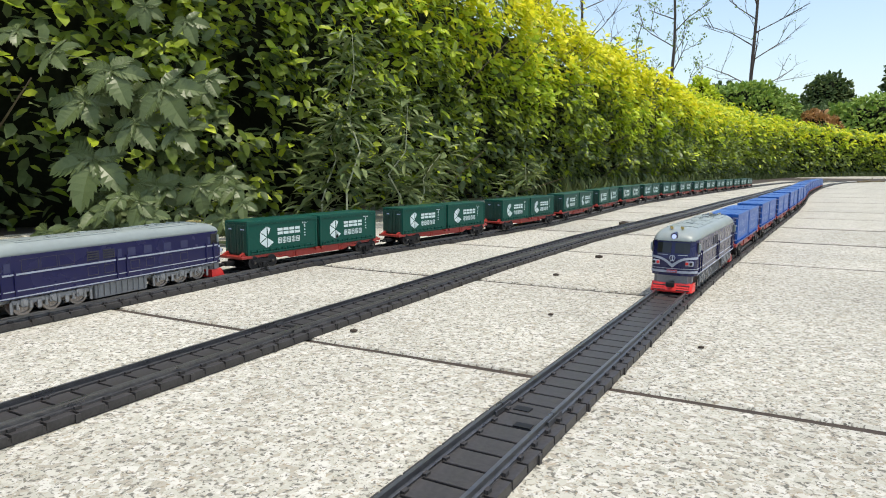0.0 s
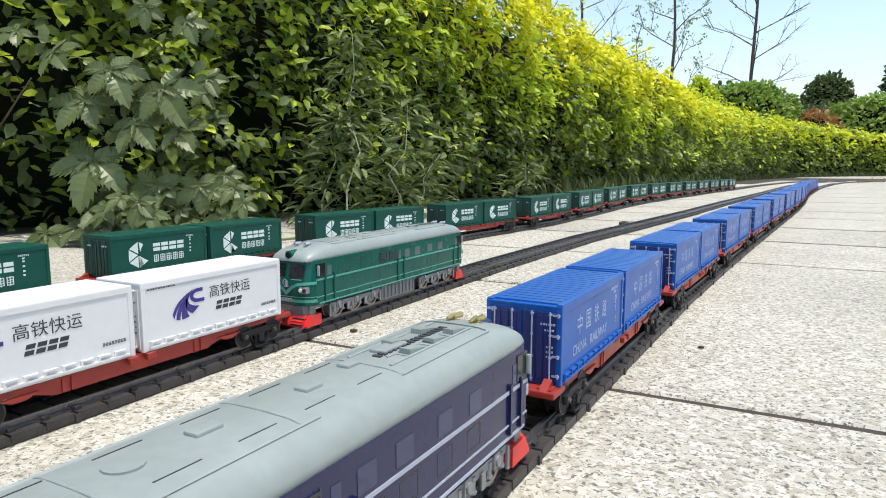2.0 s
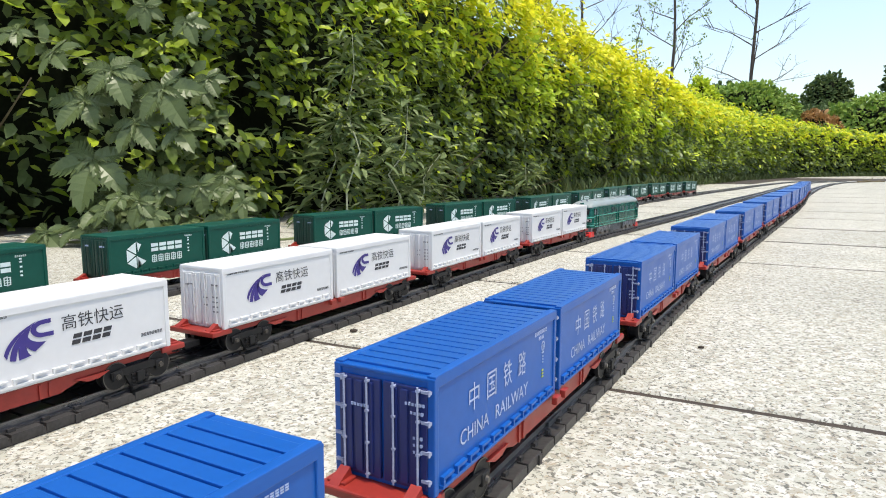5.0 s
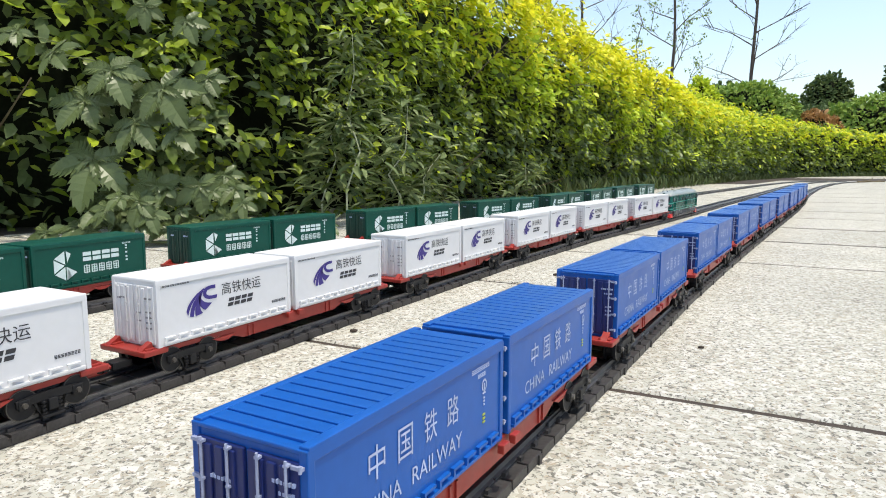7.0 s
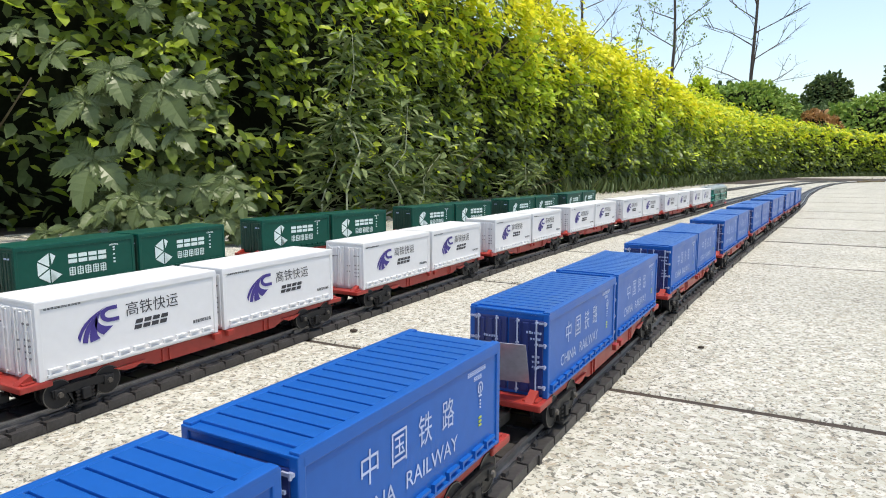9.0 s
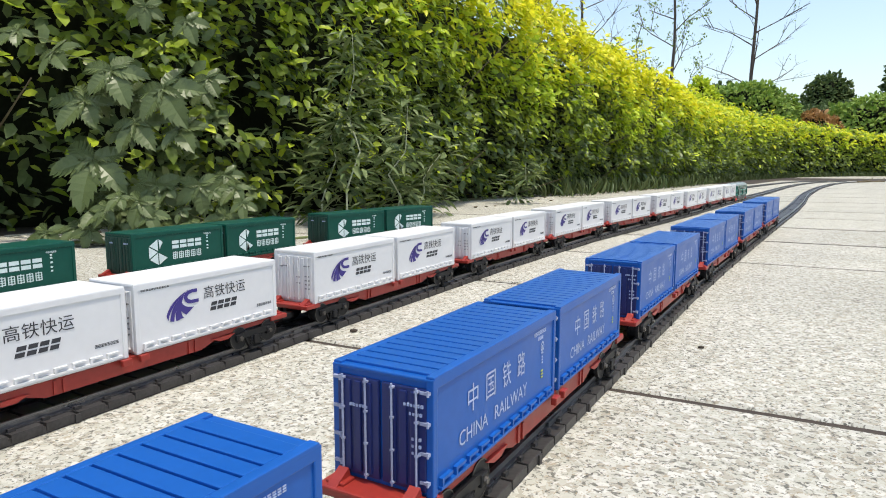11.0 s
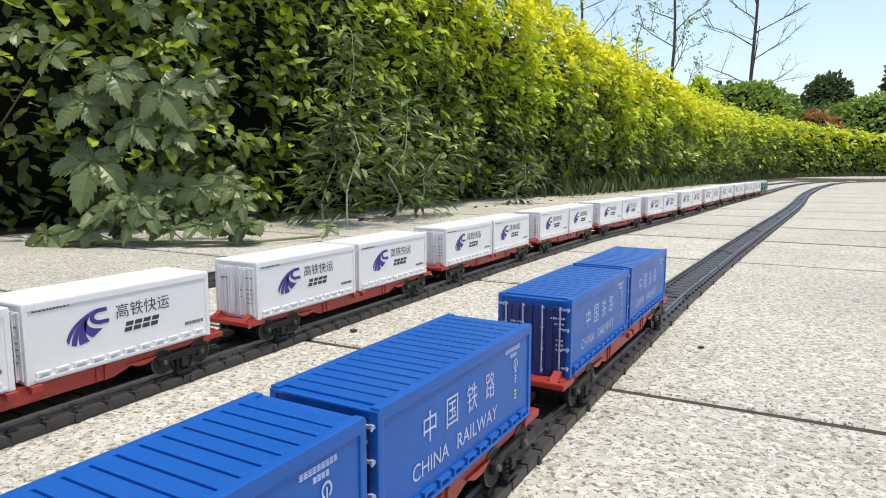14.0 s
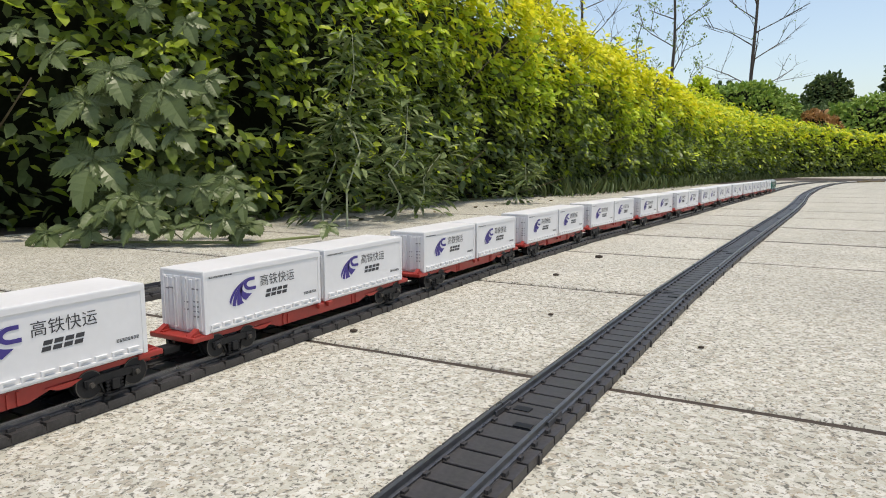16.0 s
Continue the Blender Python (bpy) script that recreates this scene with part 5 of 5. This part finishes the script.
def grit():
    for x, y, r in ((-0.0445, 0.318, 0.0018), (0.06, 0.355, 0.0013), (0.085, 0.485, 0.002), (0.118, 0.29, 0.0012), (-0.19, 0.43, 0.002), (0.25, 0.90, 0.006), (0.14, 0.58, 0.003)):
        bm = bmesh.new()
        bmesh.ops.create_icosphere(bm, subdivisions=1, radius=r)
        for v in bm.verts:
            v.co.z = v.co.z * 0.6 + r * 0.4
            v.co.x *= 1.3
        ob = part("pebble", bm, M_JOINT)
        ob.matrix_basis = pose(x, y, ground_z(y) + 0.0003)
        tagged(ob, "tiny brown pebble on the paving", "pebble", "grit on the paving")
    t = empty("fallen_twig", "dry brown forked twig lying on the paving", "twig", m=pose(2.75, 4.25, ground_z(4.25)))
    bm = bmesh.new()
    for a, b, r in (((-0.06, 0.01, 0.008), (0.10, -0.02, 0.012), 0.006), ((0, 0, 0.009), (0.05, 0.03, 0.03), 0.004), ((0.02, -0.005, 0.01), (-0.05, -0.02, 0.022), 0.004), ((0.06, 0, 0.01), (0.12, 0.02, 0.03), 0.003)):
        rod(bm, a, b, r, 6, r * 0.6)
    part("branch", bm, M_TWIG, t)


# ---- distance ----
def bush(name, label, x, y, r, h, mat, seed, n=5200, size=0.05, z0=0.0, category="bush"):
    rng = np.random.default_rng(seed)
    b = empty(name, label, category, m=pose(x, y, 0))
    # near-black mass inside the crown, its inner shade given as colour
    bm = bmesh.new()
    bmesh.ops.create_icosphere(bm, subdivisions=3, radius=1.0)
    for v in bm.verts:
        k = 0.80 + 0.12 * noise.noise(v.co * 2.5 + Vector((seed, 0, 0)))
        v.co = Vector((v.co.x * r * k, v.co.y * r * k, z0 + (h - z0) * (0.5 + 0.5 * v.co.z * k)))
    part("inner_mass", bm, M_INNER_SHADE, b)
    if z0 > 0.05:
        bm = bmesh.new()
        rod(bm, (0, 0, -0.02), (0, 0, z0 + 0.4 * (h - z0)), 0.035 * h, 8, 0.02 * h)
        part("trunk", bm, M_BARK, b)
    d = rng.normal(0, 1, (n, 3))
    d /= np.linalg.norm(d, axis=1, keepdims=True)
    k = 0.93 + 0.16 * lump(d, 2.5 + seed % 3) + 0.10 * lump(d, 7.0) - rng.exponential(0.05, n)
    pos = d * k[:, None] * np.array([r, r, (h - z0) / 2]) + np.array([0, 0, (h + z0) / 2])
    nor = d * 0.5 + np.array([0, 0, 0.6]) + rng.normal(0, 0.4, (n, 3))
    ax = d + rng.normal(0, 0.7, (n, 3))
    keep = pos[:, 2] > 0.01
    m = keep.sum()
    ob = leaf_mesh("crown", pos[keep], ax[keep], nor[keep], size * rng.uniform(0.6, 1.4, m), rng.uniform(0.6, 1.0, m), mat, b)
    tagged(ob, kind="stuff")


def bare_tree(label, x, y, h, r, seed, leafy=0, spread=1.0):
    """A slim young tree with ascending, forked branches, sparsely in leaf."""
    rng = random.Random(seed)
    t = empty("young_tree", label, "tree", "young trees behind the hedge", pose(x, y, 0))
    bm, ends = bmesh.new(), []
    trunk = [Vector((0, 0, -0.05))]
    n = 9
    for k in range(1, n + 1):
        trunk.append(Vector((rng.uniform(-0.008, 0.008) * k, rng.uniform(-0.008, 0.008) * k, h * k / n)))
    for k, (a, b) in enumerate(zip(trunk, trunk[1:])):
        rod(bm, a, b, r * (1 - 0.085 * k), 8, r * (1 - 0.085 * (k + 1)))
    part("trunk", bm, M_BARK, t)
    limbs = bmesh.new()

    def grow(a, d, length, rad, depth):
        b = a + d * length
        m = (a + b) / 2 + Vector((rng.uniform(-1, 1), rng.uniform(-1, 1), rng.uniform(-0.3, 0.6))) * length * 0.07
        rod(limbs, a, m, rad, 5, rad * 0.75)
        rod(limbs, m, b, rad * 0.75, 5, rad * 0.45)
        ends.append((m, d)), ends.append((b, d))
        if depth:
            for i in range(3):
                f = rng.uniform(0.3, 0.95)
                side = Vector((rng.uniform(-1, 1), rng.uniform(-1, 1), rng.uniform(-0.15, 0.8))).normalized()
                grow(a + (b - a) * f, (d * 0.75 + side * 0.75).normalized(), length * rng.uniform(0.35, 0.6), rad * 0.5, depth - 1)
    for k in range(15):
        f = 0.26 + 0.72 * k / 15
        a = trunk[0].lerp(trunk[-1], f)
        ang = k * 2.4 + rng.uniform(-0.5, 0.5)
        d = Vector((math.cos(ang), math.sin(ang), rng.uniform(0.3, 0.8))).normalized()
        grow(a, d, h * 0.27 * spread * (1.05 - 0.6 * f), r * 0.28, 2)
    tagged(part("limb", limbs, M_BARK, t), kind="stuff")
    if leafy:
        g = np.random.default_rng(seed)
        idx = g.integers(0, len(ends), leafy)
        pos = np.array([ends[i][0] for i in idx]) + g.normal(0, 0.035, (leafy, 3))
        nor = np.array([0, 0, 1.0]) + g.normal(0, 0.6, (leafy, 3))
        ob = leaf_mesh("crown", pos, g.normal(0, 1, (leafy, 3)), nor, g.uniform(0.03, 0.07, leafy), g.uniform(0.5, 0.9, leafy), M_FAR_LEAF, t)
        tagged(ob, kind="stuff")


def distance():
    bush("round_bush", "clipped dome-shaped dark green bush behind the hedge", 5.60, 12.4, 1.0, 1.60, M_FAR_LEAF, 1, 9000, 0.085)
    bush("round_bush", "broad dark green bush behind the hedge", 8.95, 13.1, 1.40, 1.52, M_FAR_LEAF, 2, 9000, 0.085)
    bush("red_shrub", "low shrub with rusty red leaves", 6.72, 12.0, 0.50, 1.04, M_RUST_LEAF, 3, 2200, 0.08)
    bush("golden_bush", "yellow-green clipped bush behind the hedge", 4.25, 11.0, 0.34, 1.5, M_LEAF_LIME, 6, 3000, 0.07)
    bush("broad_tree", "far dark green leafy tree", 24.4, 32.0, 2.9, 6.3, M_TREE_LEAF, 4, 9000, 0.25, 1.8, "tree")
    bush("broad_tree", "far dark green leafy tree", 19.6, 34.0, 1.2, 4.7, M_TREE_LEAF, 5, 3000, 0.2, 1.4, "tree")
    bush("far_bush", "dark bush far behind the hedge", 8.9, 22.0, 1.2, 2.75, M_TREE_LEAF, 7, 4000, 0.14)
    bush("far_bush", "dark bush far behind the hedge", 15.6, 27.0, 2.2, 2.6, M_TREE_LEAF, 8, 4500, 0.16)
    bare_tree("slim young tree with tiered branches and sparse leaves", 5.47, 16.0, 6.4, 0.052, 21, 1800, 0.8)
    bare_tree("slim young tree, almost bare of leaves", 7.36, 16.0, 6.4, 0.055, 22, 120, 1.0)
    bare_tree("slim young tree, almost bare of leaves", 3.3, 16.0, 5.8, 0.05, 23, 100, 1.0)
    bare_tree("thin leafy sapling behind the hedge", 3.6, 12.5, 3.0, 0.02, 24, 260, 0.35)


ground_sheet()
distance()
hedge()
vine()
for spot in ((-0.128, 0.87, 0.25, 4, 260), (-0.165, 0.90, 0.15, 5, 220), (-0.075, 0.99, 0.17, 6, 220), (-0.03, 1.06, 0.10, 8, 200), (0.16, 1.42, 0.09, 9, 160)):
    weed(*spot)
lay_tracks()
litter()
grit()

# ---- trains ----
BLUE_L = "red flat wagon with two ribbed blue containers"
WHITE_L = "red flat wagon with two smooth white containers"
GREEN_L = "red flat wagon with two dark green containers"
near_train, middle_train, far_train = [], [], []
for colour, lab, count, store in (("blue", BLUE_L, 15, near_train), ("white", WHITE_L, 15, middle_train), ("green", GREEN_L, 16, far_train)):
    first = wagon(colour, lab)
    store.append(first)
    for k in range(count - 1):
        store.append(copy_thing(first, pose(0, 0, 0)))
loco_near = locomotive("blue_locomotive", "dark blue model diesel locomotive with grey roof and red pilot", M_LOCO_BLUE, M_SILVER)
loco_far = copy_thing(loco_near, pose(0, 0, 0))
loco_middle = locomotive("green_locomotive", "green model diesel locomotive with grey roof and red pilot", M_LOCO_GREEN, M_MINT)
foil = bmesh.new()
box(foil, -0.0003, 0.0, 0.0, 0.0125, 0.0, 0.0140, 0.0001)
foil = part("peeled_panel", foil, M_PEELED, near_train[8], "door panel torn loose and leaning out")
foil.matrix_basis = pose(-WAGON_L / 2 - 0.0012, -0.0075, CZ + 0.0046, 0, -24, 10)
paving()

# where the first wagon's end stands on its line, second by second
NEAR_STEP, MIDDLE_STEP, FAR_STEP = 0.1785, 0.171, 0.183
NEAR_SEEN = [(0, 1, 1.115), (1.0, 1, 0.905), (2.5, 1, 0.5904), (3.5, 2, 0.5576), (4.2, 3, 0.5894), (6.3, 5, 0.5557), (7.0, 6, 0.5816), (8.0, 7, 0.5443), (9.0, 8, 0.5054), (11.3, 11, 0.5552), (12.5, 12, 0.4826), (13.0, 13, 0.5508), (13.5, 14, 0.6250), (14.0, 14, 0.5256), (14.5, 14, 0.4937), (15.0, 15, 0.6056), (15.2, 15, 0.568), (15.5, 15, 0.511), (15.8, 15, 0.4427), (16.0, 15, 0.37)]
NEAR_RUN = [(t, s - (k - 1) * NEAR_STEP) for t, k, s in NEAR_SEEN]      # second, wagon, its place
MIDDLE_RUN = [(0, 0.1630), (0.5, 0.2435), (1.5, 0.4055), (2, 0.4815), (2.5, 0.5545), (3.5, 0.7015), (4.2, 0.8140), (6.3, 1.1320), (7, 1.2460), (8, 1.3940), (9, 1.5450), (11.3, 1.8920), (12.5, 2.0790), (13, 2.1600), (13.5, 2.2350), (14, 2.3220), (14.5, 2.3935), (15, 2.4815), (15.4, 2.5405), (16, 2.6355)]
FAR_RUN = [(0, 0.68), (1.0, 0.4336), (1.5, 0.3235), (2.5, 0.0804), (3.5, -0.159), (4.2, -0.338), (6.3, -0.846), (7.0, -1.018), (8.0, -1.261), (9.0, -1.5015), (11.3, -2.051), (12.5, -2.339), (16.0, -3.18)]


def run(table, t):
    return float(np.interp(t, [a for a, _ in table], [b for _, b in table]))


def drive(thing, line, span, where):
    rows = []
    for k in range(33):
        t = k * 0.5
        rows.append((t, on_line(line, where(t), span)))
    walk(thing, rows)


def motions():
    bs = WAGON_L - 0.028
    for k, w in enumerate(near_train):
        drive(w, "near", bs, lambda t: run(NEAR_RUN, t) - WAGON_L / 2 + k * NEAR_STEP)
    for k, w in enumerate(middle_train):
        drive(w, "middle", bs, lambda t: run(MIDDLE_RUN, t) + WAGON_L / 2 - k * MIDDLE_STEP)
    for k, w in enumerate(far_train):
        drive(w, "far", bs, lambda t: run(FAR_RUN, t) + WAGON_L / 2 + k * FAR_STEP)
    drive(loco_near, "near", 0.087, lambda t: run(NEAR_RUN, t) - WAGON_L - 0.0245 - LOCO_L / 2)
    drive(loco_middle, "middle", 0.087, lambda t: run(MIDDLE_RUN, t) + WAGON_L + 0.0175 + LOCO_L / 2)
    drive(loco_far, "far", 0.087, lambda t: run(FAR_RUN, t) - 0.0245 - LOCO_L / 2)


motions()
